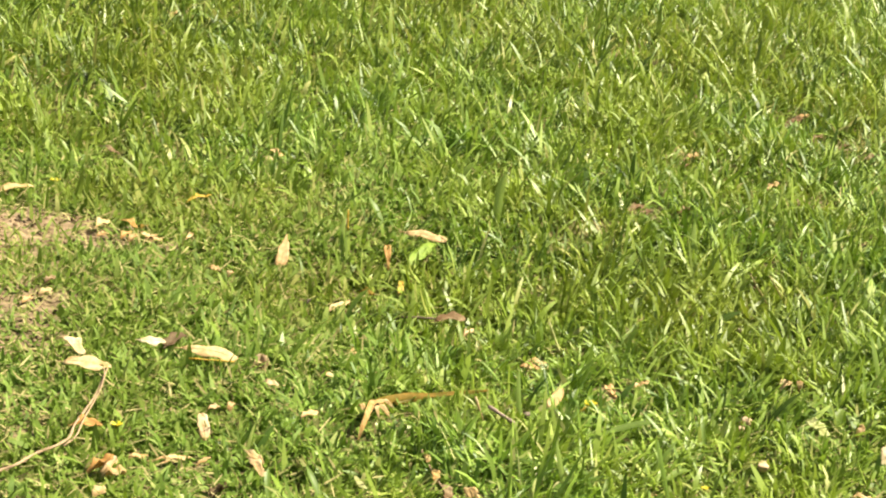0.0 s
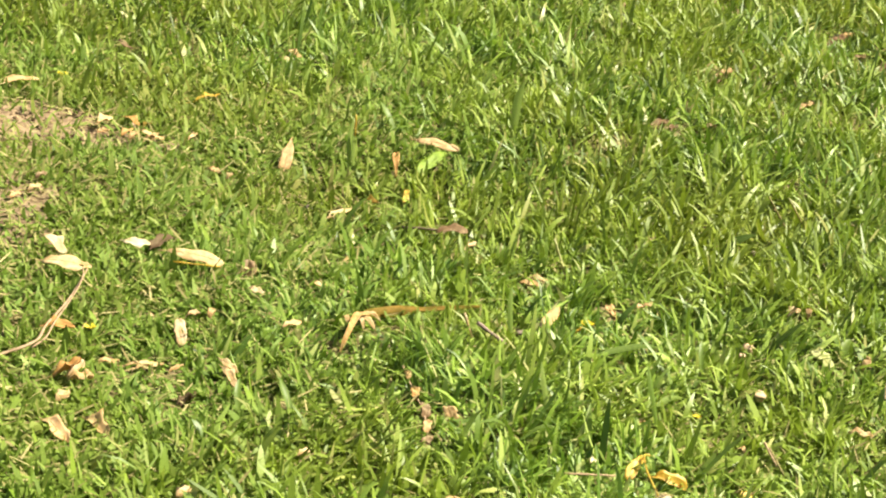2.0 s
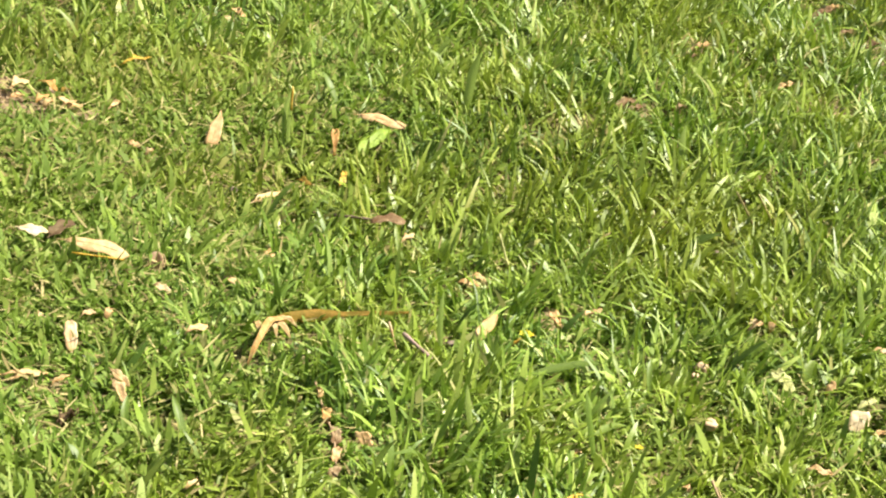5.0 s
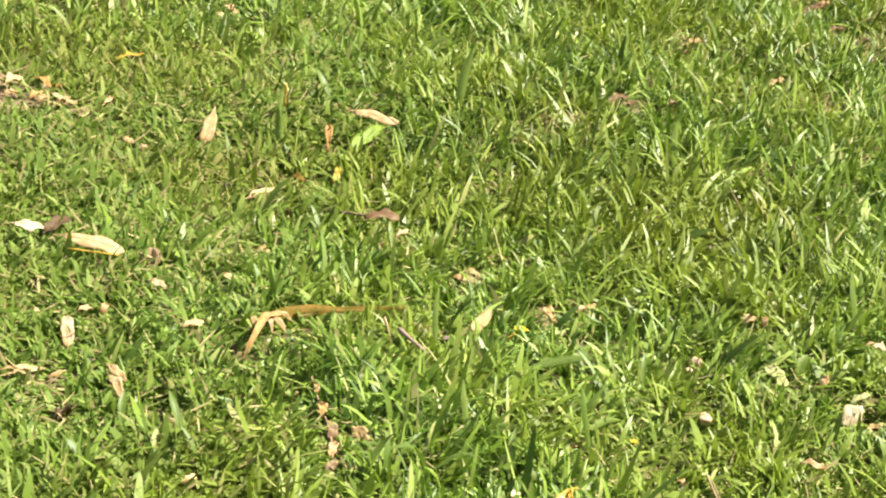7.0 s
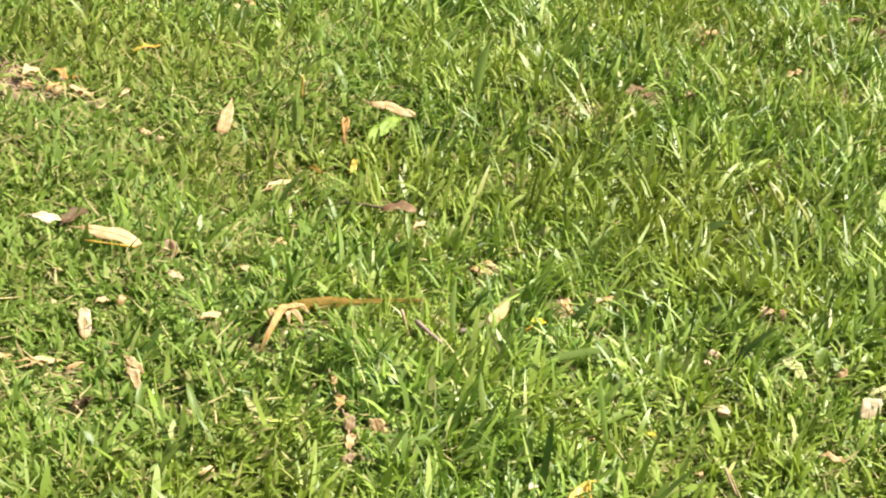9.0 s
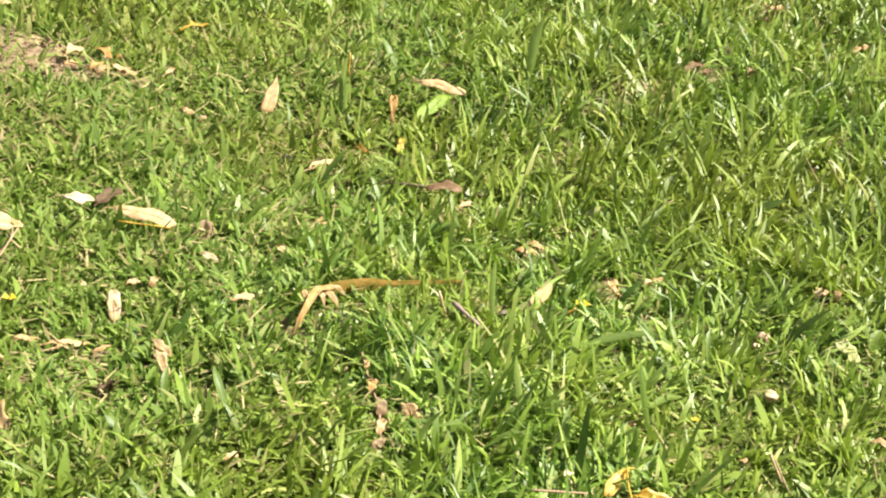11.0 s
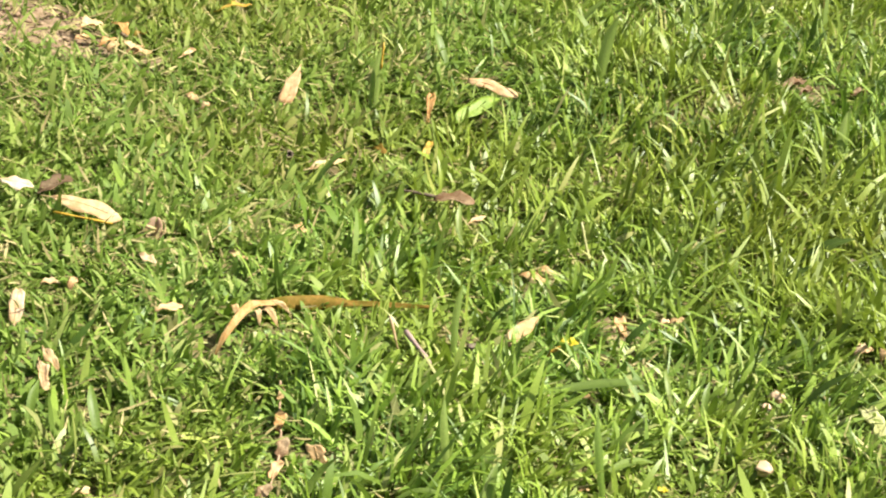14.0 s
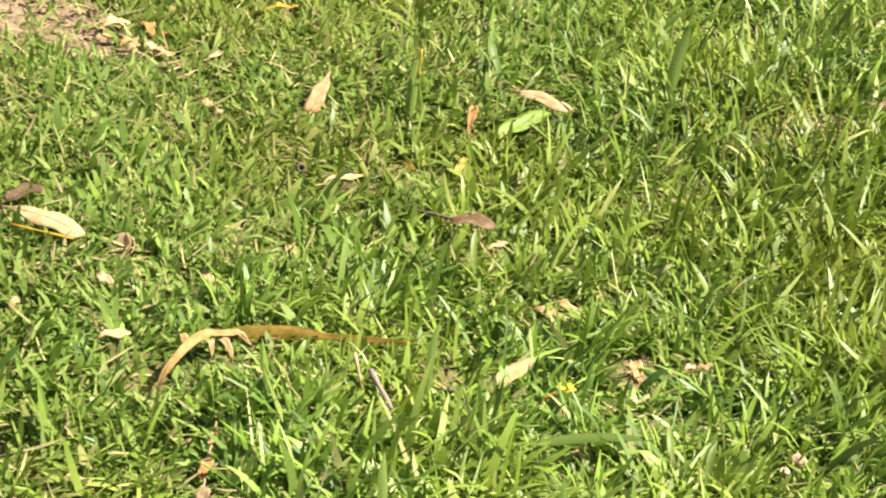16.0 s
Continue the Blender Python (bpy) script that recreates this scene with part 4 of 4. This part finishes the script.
dead_leaf((-0.293, -1.214, 0.017), (-0.259, -1.246, 0.012), 0.013, TAN, 'narrow straw-tan leaf strip', wild=0.2, face=(0.7, 0.5, 0.45))
dead_leaf((-0.419, -1.262, 0.002), (-0.378, -1.231, 0.002), 0.011, PINK, 'faded pinkish leaf litter strip')
dead_leaf((-0.367, -1.262, 0.001), (-0.346, -1.242, 0.011), 0.010, TAN, 'faded tan leaf litter strip')
dead_leaf((-0.335, -1.362, -0.016), (-0.318, -1.335, 0.004), 0.026, DARK, 'crumpled dull brown dead leaf', cup=0.9, ripple=0.004)
dead_leaf((-0.186, -0.812, 0.013), (-0.154, -0.816, 0.012), 0.011, PINK, 'small pale pinkish leaf scrap by a tuft')
dead_leaf((-0.435, -1.067, 0.012), (-0.421, -1.069, 0.012), 0.008, CREAM, 'tiny cream leaf scrap by litter')
dead_leaf((-0.139, -0.637, -0.005), (-0.116, -0.636, -0.007), 0.010, PINK, 'tiny pink leaf scrap')
dead_leaf((-0.440, -0.263, 0.013), (-0.411, -0.274, 0.011), 0.012, PINK, 'small faded pink leaf scrap in thin grass')
dead_leaf((-0.397, -0.310, 0.011), (-0.385, -0.300, 0.021), 0.013, TAN, 'small pale leaf scrap in thin grass')
dead_leaf((-0.142, -1.493, 0.004), (-0.129, -1.473, 0.009), 0.013, TAN, 'tan dead leaf scrap')
dead_leaf((-0.458, -1.467, 0.002), (-0.416, -1.507, 0.002), 0.020, TAN, 'tan dead leaf with a dark side', cup=0.8)
dead_leaf((-0.514, -1.498, 0.007), (-0.464, -1.558, 0.006), 0.023, PINK, 'long pinkish dead leaf', cup=0.5)
dead_leaf((-0.509, -1.424, 0.002), (-0.495, -1.404, 0.014), 0.022, TAN, 'crumpled tan leaf scrap', blunt=0.3)
dead_leaf((-0.292, -1.675, 0.005), (-0.277, -1.655, 0.013), 0.020, CREAM, 'cream dead leaf on the grass')
dead_leaf((-0.532, -1.348, 0.007), (-0.495, -1.318, 0.029), 0.029, AMBER, 'crumpled orange-tan dead leaf', cup=0.8, ripple=0.004)
dead_leaf((-0.506, -1.360, 0.012), (-0.470, -1.340, 0.015), 0.019, TAN, 'crumpled tan dead leaf on the grass', cup=0.8, ripple=0.004)
dead_leaf((-0.477, -1.273, 0.006), (-0.446, -1.250, 0.006), 0.011, TAN, 'narrow tan leaf strip in worn grass')
dead_leaf((-0.438, -1.260, 0.002), (-0.386, -1.230, 0.002), 0.009, PINK, 'faded pinkish litter strip in worn grass')
dead_leaf((-0.507, -1.352, 0.012), (-0.490, -1.322, 0.030), 0.019, CREAM, 'pale torn leaf on a crumpled one')
dead_leaf((-0.578, -1.193, 0.021), (-0.531, -1.177, 0.020), 0.024, AMBER, 'reddish-tan dead leaf by a bent twig', cup=0.5)
dead_leaf((-0.652, -0.863, 0.048), (-0.601, -0.913, 0.038), 0.024, CREAM, 'cream dead leaf on a twig end', cup=0.4)
dead_leaf((-0.631, -0.964, 0.041), (-0.548, -0.959, 0.040), 0.031, TAN, 'broad tan dead leaf lying on a twig end', arch=0.004, cup=0.2, wild=0.3)
stick([(-0.688, -1.413, 0.007), (-0.660, -1.377, 0.011), (-0.636, -1.370, 0.020), (-0.620, -1.311, 0.015), (-0.588, -1.294, 0.025), (-0.572, -1.257, 0.025), (-0.573, -1.214, 0.030), (-0.566, -1.145, 0.027), (-0.557, -1.092, 0.034), (-0.556, -1.016, 0.032), (-0.553, -0.970, 0.039)], 0.0028, 0.0017, TWIG, 'long bent pinkish-brown twig lying on the grass')
stick([(-0.580, -1.269, 0.015), (-0.563, -1.245, 0.024), (-0.561, -1.201, 0.033), (-0.557, -1.142, 0.033), (-0.550, -1.073, 0.040), (-0.553, -1.002, 0.039), (-0.559, -0.979, 0.044)], 0.0016, 0.0011, TWIG, 'thin brown twig lying beside a longer one')
flower((-0.509, -1.175, 0.019), 0.022, 'small yellow-green flower in thin grass')
flower((-0.843, 0.255, 0.010), 0.026, 'small yellow flower beside bare soil')

# round the bare soil
dead_leaf((-0.938, 0.100, 0.021), (-0.879, 0.179, 0.016), 0.033, TAN, 'tan dead leaf at the edge of bare soil', arch=0.004, wild=0.3)
dead_leaf((-0.532, 0.190, 0.015), (-0.479, 0.220, 0.031), 0.016, YELLOW, 'yellow-tan dead leaf with a long stalk', stalk=0.04)
dead_leaf((-0.699, -0.087, 0.018), (-0.674, -0.038, 0.017), 0.015, TAN, 'curled tan leaf scrap on bare soil', cup=0.8)
dead_leaf((-0.690, -0.133, 0.013), (-0.671, -0.098, 0.012), 0.014, PINK, 'small pink leaf scrap on soil')
dead_leaf((-0.650, -0.054, 0.030), (-0.612, -0.084, 0.025), 0.018, AMBER, 'tan leaf strip in a litter heap')
dead_leaf((-0.619, -0.160, 0.016), (-0.611, -0.140, 0.029), 0.020, TAN, 'cream leaf scrap in a litter heap', blunt=0.3)
dead_leaf((-0.602, -0.133, 0.030), (-0.573, -0.153, 0.025), 0.016, TAN, 'pale leaf strip in a litter heap')
dead_leaf((-0.577, -0.151, 0.019), (-0.551, -0.125, 0.019), 0.014, TAN, "small pale leaf at the heap's edge")
dead_leaf((-0.738, -0.522, 0.030), (-0.720, -0.502, 0.037), 0.017, BROWN, 'brown leaf scrap at the worn edge')
dead_leaf((-0.737, -0.591, 0.027), (-0.715, -0.571, 0.035), 0.019, TAN, 'tan leaf scrap at the worn edge')
dead_leaf((-0.761, -0.636, 0.025), (-0.750, -0.596, 0.025), 0.013, PINK, 'small pinkish litter scrap')
dead_leaf((-0.637, -0.152, 0.018), (-0.618, -0.122, 0.028), 0.015, AMBER, 'tan dead leaf on bare soil')
dead_leaf((-0.588, -0.157, 0.019), (-0.562, -0.137, 0.032), 0.015, TAN, 'pale leaf scrap by bare soil')
dead_leaf((-0.606, -0.067, 0.020), (-0.594, -0.032, 0.019), 0.012, RUST, 'reddish leaf scrap by bare soil')
dead_leaf((-0.503, -0.101, 0.017), (-0.494, -0.033, 0.017), 0.010, PINK, 'narrow pinkish leaf scrap')
dead_leaf((-0.378, 0.736, 0.017), (-0.334, 0.706, 0.012), 0.022, PINK, 'pinkish-tan dead leaf in the grass')
stick([(-0.163, -0.052, 0.110), (-0.159, -0.061, 0.065)], 0.0018, 0.0026, YELLOW, 'upright yellow end of a grass stem', name='straw_stem', category='straw')
dead_leaf((-0.787, 0.620, 0.011), (-0.736, 0.580, 0.007), 0.013, BROWN, 'dark brown leaf scrap in thick grass')
dead_leaf((-0.381, 0.665, 0.018), (-0.356, 0.636, 0.019), 0.013, TAN, 'tiny cream leaf scrap in thick grass')

# brown spots in the thick grass
dead_leaf((0.522, 0.473, 0.026), (0.563, 0.498, 0.045), 0.026, BROWN, 'crumpled dull brown dead leaf sunk in the grass', cup=0.5, ripple=0.003, wild=0.5, outline=CRUMPLED)
dead_leaf((0.551, 0.463, 0.025), (0.579, 0.488, 0.035), 0.017, BROWN, 'crumpled dull brown dead leaf sunk in the grass', cup=0.5, ripple=0.003, wild=0.5, outline=CRUMPLED)
dead_leaf((0.654, 0.525, 0.027), (0.685, 0.550, 0.039), 0.018, BROWN, 'crumpled dull brown dead leaf sunk in the grass', cup=0.5, ripple=0.003, wild=0.5, outline=CRUMPLED)
dead_leaf((0.751, 1.120, 0.015), (0.793, 1.145, 0.034), 0.026, PINK, 'crumpled pinkish dead leaf sunk in the grass', cup=0.5, ripple=0.003, wild=0.5, outline=CRUMPLED)
dead_leaf((0.732, 1.038, 0.015), (0.756, 1.063, 0.023), 0.014, BROWN, 'crumpled dull brown dead leaf sunk in the grass', cup=0.5, ripple=0.003, wild=0.5, outline=CRUMPLED)
dead_leaf((1.152, 1.730, 0.014), (1.204, 1.755, 0.041), 0.033, BROWN, 'crumpled dull brown dead leaf sunk in the grass', cup=0.5, ripple=0.003, wild=0.5, outline=CRUMPLED)
dead_leaf((1.198, 1.559, 0.014), (1.236, 1.584, 0.030), 0.022, BROWN, 'crumpled dull brown dead leaf sunk in the grass', cup=0.5, ripple=0.003, wild=0.5, outline=CRUMPLED)
dead_leaf((0.943, 0.899, 0.017), (0.982, 0.924, 0.033), 0.023, PINK, 'crumpled pinkish dead leaf sunk in the grass', cup=0.5, ripple=0.003, wild=0.5, outline=CRUMPLED)
dead_leaf((1.261, 1.472, 0.014), (1.302, 1.497, 0.032), 0.024, BROWN, 'crumpled dull brown dead leaf sunk in the grass', cup=0.5, ripple=0.003, wild=0.5, outline=CRUMPLED)
dead_leaf((1.087, 0.406, 0.019), (1.117, 0.431, 0.028), 0.017, BROWN, 'crumpled dull brown dead leaf sunk in the grass', cup=0.5, ripple=0.003, wild=0.5, outline=CRUMPLED)
dead_leaf((0.697, 2.514, 0.014), (0.733, 2.539, 0.028), 0.021, BROWN, 'crumpled dull brown dead leaf sunk in the grass', cup=0.5, ripple=0.003, wild=0.5, outline=CRUMPLED)
dead_leaf((1.199, 1.820, 0.014), (1.247, 1.845, 0.034), 0.028, PINK, 'crumpled pinkish dead leaf sunk in the grass', cup=0.5, ripple=0.003, wild=0.5, outline=CRUMPLED)
dead_leaf((1.212, 1.583, 0.014), (1.246, 1.608, 0.025), 0.018, BROWN, 'crumpled dull brown dead leaf sunk in the grass', cup=0.5, ripple=0.003, wild=0.5, outline=CRUMPLED)
dead_leaf((0.528, 1.810, 0.014), (0.560, 1.835, 0.026), 0.019, BROWN, 'crumpled dull brown dead leaf sunk in the grass', cup=0.5, ripple=0.003, wild=0.5, outline=CRUMPLED)
dead_leaf((1.327, 1.388, 0.014), (1.370, 1.413, 0.030), 0.024, BROWN, 'crumpled dull brown dead leaf sunk in the grass', cup=0.5, ripple=0.003, wild=0.5, outline=CRUMPLED)
dead_leaf((-0.807, 2.364, 0.014), (-0.781, 2.389, 0.025), 0.018, PINK, 'crumpled pinkish dead leaf sunk in the grass', cup=0.5, ripple=0.003, wild=0.5, outline=CRUMPLED)
dead_leaf((0.852, 1.438, 0.014), (0.877, 1.463, 0.023), 0.015, BROWN, 'crumpled dull brown dead leaf sunk in the grass', cup=0.5, ripple=0.003, wild=0.5, outline=CRUMPLED)
dead_leaf((0.996, 0.191, 0.014), (1.021, 0.216, 0.019), 0.013, BROWN, 'crumpled dull brown dead leaf sunk in the grass', cup=0.5, ripple=0.003, wild=0.5, outline=CRUMPLED)
dead_leaf((0.760, 0.054, -0.005), (0.778, 0.079, -0.003), 0.010, BROWN, 'crumpled dull brown dead leaf sunk in the grass', cup=0.5, ripple=0.003, wild=0.5, outline=CRUMPLED)

# single large blades
grass_blade((0.179, -0.966, 0.004), (0.165, -0.921, 0.102), 0.0097, BLADE, 'tall pale green grass blade standing upright')
grass_blade((0.908, -0.629, 0.015), (0.875, -0.584, 0.125), 0.0156, BLADE, 'tall wide pale grass blade standing upright')
grass_blade((0.656, 0.158, -0.020), (0.642, 0.203, 0.098), 0.0165, BLADE, 'tall light green grass blade')
grass_blade((0.191, 0.267, 0.011), (0.197, 0.297, 0.145), 0.0216, BLADE, 'wide light green grass blade leaning back')
grass_blade((-0.073, 0.138, 0.015), (-0.119, 0.183, 0.079), 0.0163, BLADE, 'wide green grass blade')
grass_blade((0.622, -0.296, -0.002), (0.684, -0.266, 0.044), 0.0191, BROAD, 'broad blue-green blade lying over the grass', bow=0.006)
grass_blade((0.090, -1.402, -0.004), (0.124, -1.382, 0.074), 0.0111, BLADE, 'long green grass blade leaning across others')
grass_blade((0.177, -1.386, 0.015), (0.283, -1.347, 0.011), 0.0097, BROAD, 'long dark green blade arched low over the grass', bow=0.03)
grass_blade((0.301, -1.325, -0.010), (0.291, -1.280, 0.062), 0.0093, BLADE, 'pale upright grass blade')
grass_blade((0.099, -0.510, -0.032), (0.077, -0.465, 0.023), 0.0090, BLADE, 'thin pale grass blade')
grass_blade((-0.153, -1.369, -0.008), (-0.191, -1.324, 0.049), 0.0123, BLADE, 'wide green grass blade near the litter')
grass_blade((-0.237, -1.379, -0.011), (-0.250, -1.334, 0.043), 0.0107, BLADE, 'green grass blade near the litter')
grass_blade((0.878, -0.182, -0.005), (0.843, -0.137, 0.054), 0.0109, BLADE, 'pale yellow-green grass blade')
grass_blade((0.825, -0.016, -0.014), (0.791, 0.029, 0.043), 0.0091, BLADE, 'pale straw-green grass blade')
grass_blade((0.299, -1.335, -0.010), (0.289, -1.290, 0.063), 0.0118, BLADE, 'wide grass blade low in the lawn')
grass_blade((0.105, 0.537, 0.015), (0.142, 0.582, 0.089), 0.0152, BLADE, 'light grass blade in thick grass')
grass_blade((1.069, 2.358, 0.000), (0.941, 2.403, 0.112), 0.0286, BLADE, 'wide light grass blade leaning over')
grass_blade((0.339, 0.338, 0.007), (0.299, 0.383, 0.068), 0.0149, BLADE, 'light blade near a fallen leaf')
grass_blade((-0.161, -0.082, -0.009), (-0.166, -0.037, 0.098), 0.0104, BLADE, 'tall yellow-green grass blade')
stick([(0.264, -0.434, 0.029), (0.292, -0.454, -0.029)], 0.0019, 0.0026, YELLOWISH, 'pale yellow straw stem standing in the grass', name='straw_stem', category='straw')
grass_blade((0.598, -0.320, -0.007), (0.672, -0.300, 0.053), 0.0188, BROAD, 'broad blue-green blade arching over the lawn')
grass_blade((-0.151, -0.503, -0.009), (-0.105, -0.463, 0.072), 0.0135, BLADE, 'broad green blade lying over thin grass')
grass_blade((-0.507, -0.614, 0.034), (-0.409, -0.584, 0.081), 0.0116, BLADE, 'long green blade lying over thin grass')
grass_blade((0.516, -0.241, -0.032), (0.510, -0.196, 0.034), 0.0097, BLADE, 'upright yellow-green grass blade')
grass_blade((0.585, -0.441, -0.007), (0.621, -0.411, 0.041), 0.0153, BROAD, 'broad grey-green blade lying over the grass', bow=0.006)
grass_blade((0.815, -0.293, -0.005), (0.810, -0.248, 0.046), 0.0106, BLADE, 'pale upright grass blade in thick grass')
stick([(0.767, -0.095, 0.076), (0.812, -0.085, 0.017)], 0.0022, 0.0017, STRAW, 'dry yellow straw stem leaning in the grass', name='straw_stem', category='straw')
stick([(0.722, -0.111, 0.078), (0.772, -0.101, 0.012)], 0.0022, 0.0016, STRAW, 'dry yellow straw stem leaning in the grass', name='straw_stem', category='straw')
grass_blade((0.516, -0.939, -0.014), (0.508, -0.894, 0.041), 0.0089, BLADE, 'upright light green grass blade')
grass_blade((0.474, -0.918, -0.015), (0.447, -0.873, 0.032), 0.0081, BLADE, 'light green grass blade leaning aside')
grass_blade((0.414, -1.154, 0.016), (0.465, -1.100, 0.015), 0.0149, BLADE, 'broad light green blade lying low', bow=0.005)
grass_blade((0.390, -1.078, -0.011), (0.410, -1.033, 0.012), 0.0094, BLADE, 'short wide green grass blade')
grass_blade((0.767, -0.680, 0.011), (0.785, -0.635, 0.030), 0.0096, BLADE, 'pale grass blade beside a husk')
grass_blade((0.770, -0.845, 0.007), (0.786, -0.800, 0.047), 0.0155, BLADE, 'wide pale green grass blade')
grass_blade((0.534, -1.108, -0.017), (0.523, -1.063, 0.012), 0.0059, BLADE, 'thin bright green grass blade')
grass_blade((0.487, -1.034, -0.015), (0.508, -0.989, 0.005), 0.0078, BROAD, 'dark green grass blade leaning aside')
dead_leaf((0.526, -0.848, 0.000), (0.530, -0.828, 0.016), 0.012, LIME, 'small oval light green leaf in the grass')
grass_blade((0.617, -0.895, 0.002), (0.688, -0.865, 0.094), 0.0143, BROAD, 'broad dark green blade leaning low')

grass_blade((0.944, -0.339, 0.012), (0.923, -0.309, 0.067), 0.0100, BLADE, 'pale grass blade standing in thick grass')
grass_blade((0.937, -0.512, 0.019), (0.917, -0.482, 0.093), 0.0120, BLADE, 'wide pale green blade standing in thick grass')
grass_blade((1.041, -0.386, 0.016), (1.014, -0.356, 0.069), 0.0100, BLADE, 'pale green blade leaning in thick grass')
grass_blade((1.036, -0.405, 0.017), (0.983, -0.375, 0.043), 0.0090, BLADE, 'pale green blade lying over thick grass')
grass_blade((0.964, 0.017, -0.001), (0.969, 0.047, 0.113), 0.0120, BLADE, 'tall light green blade in thick grass')
grass_blade((0.661, 0.213, -0.012), (0.648, 0.243, 0.092), 0.0130, BLADE, 'tall wide light green blade in thick grass')
grass_blade((0.928, -0.138, 0.002), (0.945, -0.108, 0.084), 0.0110, BLADE, 'light green blade leaning aside')
grass_blade((1.070, -0.065, 0.007), (1.131, -0.035, 0.029), 0.0110, BROAD, 'broad dull green blade lying low')
grass_blade((0.811, -0.329, 0.001), (0.793, -0.299, 0.079), 0.0100, BLADE, 'upright pale green grass blade')
grass_blade((0.777, -0.331, -0.003), (0.749, -0.301, 0.051), 0.0090, BLADE, 'light green blade leaning among others')
grass_blade((0.418, -1.187, -0.014), (0.385, -1.157, 0.089), 0.0110, BLADE, 'tall light green grass blade')
grass_blade((0.239, -1.260, -0.001), (0.209, -1.230, 0.098), 0.0110, BLADE, 'tall pale green grass blade leaning back')
grass_blade((0.439, -0.453, -0.025), (0.372, -0.423, 0.044), 0.0110, BLADE, 'wide light green blade leaning over thin grass')
grass_blade((0.719, -0.819, 0.009), (0.736, -0.789, 0.050), 0.0100, BLADE, 'pale blade beside a cream leaf')

# small odds and ends
husk((0.192, -0.906, 0.009), 0.017, CAPSULE, 'small brown seed husk in the grass')
husk((0.692, -0.234, -0.011), 0.018, CAPSULE, 'small brown seed husk beside tall blades')
flower((0.481, -1.144, 0.002), 0.014, 'tiny yellow flower among pale blades')
dead_leaf((0.968, -0.665, 0.020), (0.966, -0.664, 0.044), 0.014, YELLOW, 'small yellow-orange leaf scrap in thick grass', wild=0.4, face=(1, 0.2, 0.1), outline=CRUMPLED)
dead_leaf((0.918, -0.681, 0.035), (0.940, -0.694, 0.035), 0.012, PALE, 'small cream leaf scrap by yellow ones', wild=0.4)
grass_blade((0.331, -0.434, -0.020), (0.296, -0.414, -0.001), 0.0090, BLADE, 'pale glossy blade lying over the grass', bow=0.006)
grass_blade((0.345, -0.570, -0.018), (0.307, -0.550, -0.005), 0.0090, BLADE, 'pale glossy blade lying by a stem', bow=0.006)
grass_blade((0.325, -0.930, 0.001), (0.351, -0.910, -0.008), 0.0090, BLADE, 'grey-green bent blade low in the grass', bow=0.006)
grass_blade((0.183, -1.014, 0.018), (0.208, -0.994, -0.022), 0.0090, BLADE, 'pale blade bent over short grass', bow=0.006)
grass_blade((0.140, -1.210, 0.016), (0.175, -1.190, 0.049), 0.0090, BLADE, 'long thin pale blade arched over the grass', bow=0.006)
grass_blade((-0.153, -0.082, -0.002), (-0.161, -0.057, 0.081), 0.0100, BLADE, 'tall pale blade with a yellow end in worn grass', bow=0.001)

# the sward last, parted by what lies on it
sward()
thatch()
crumbs()
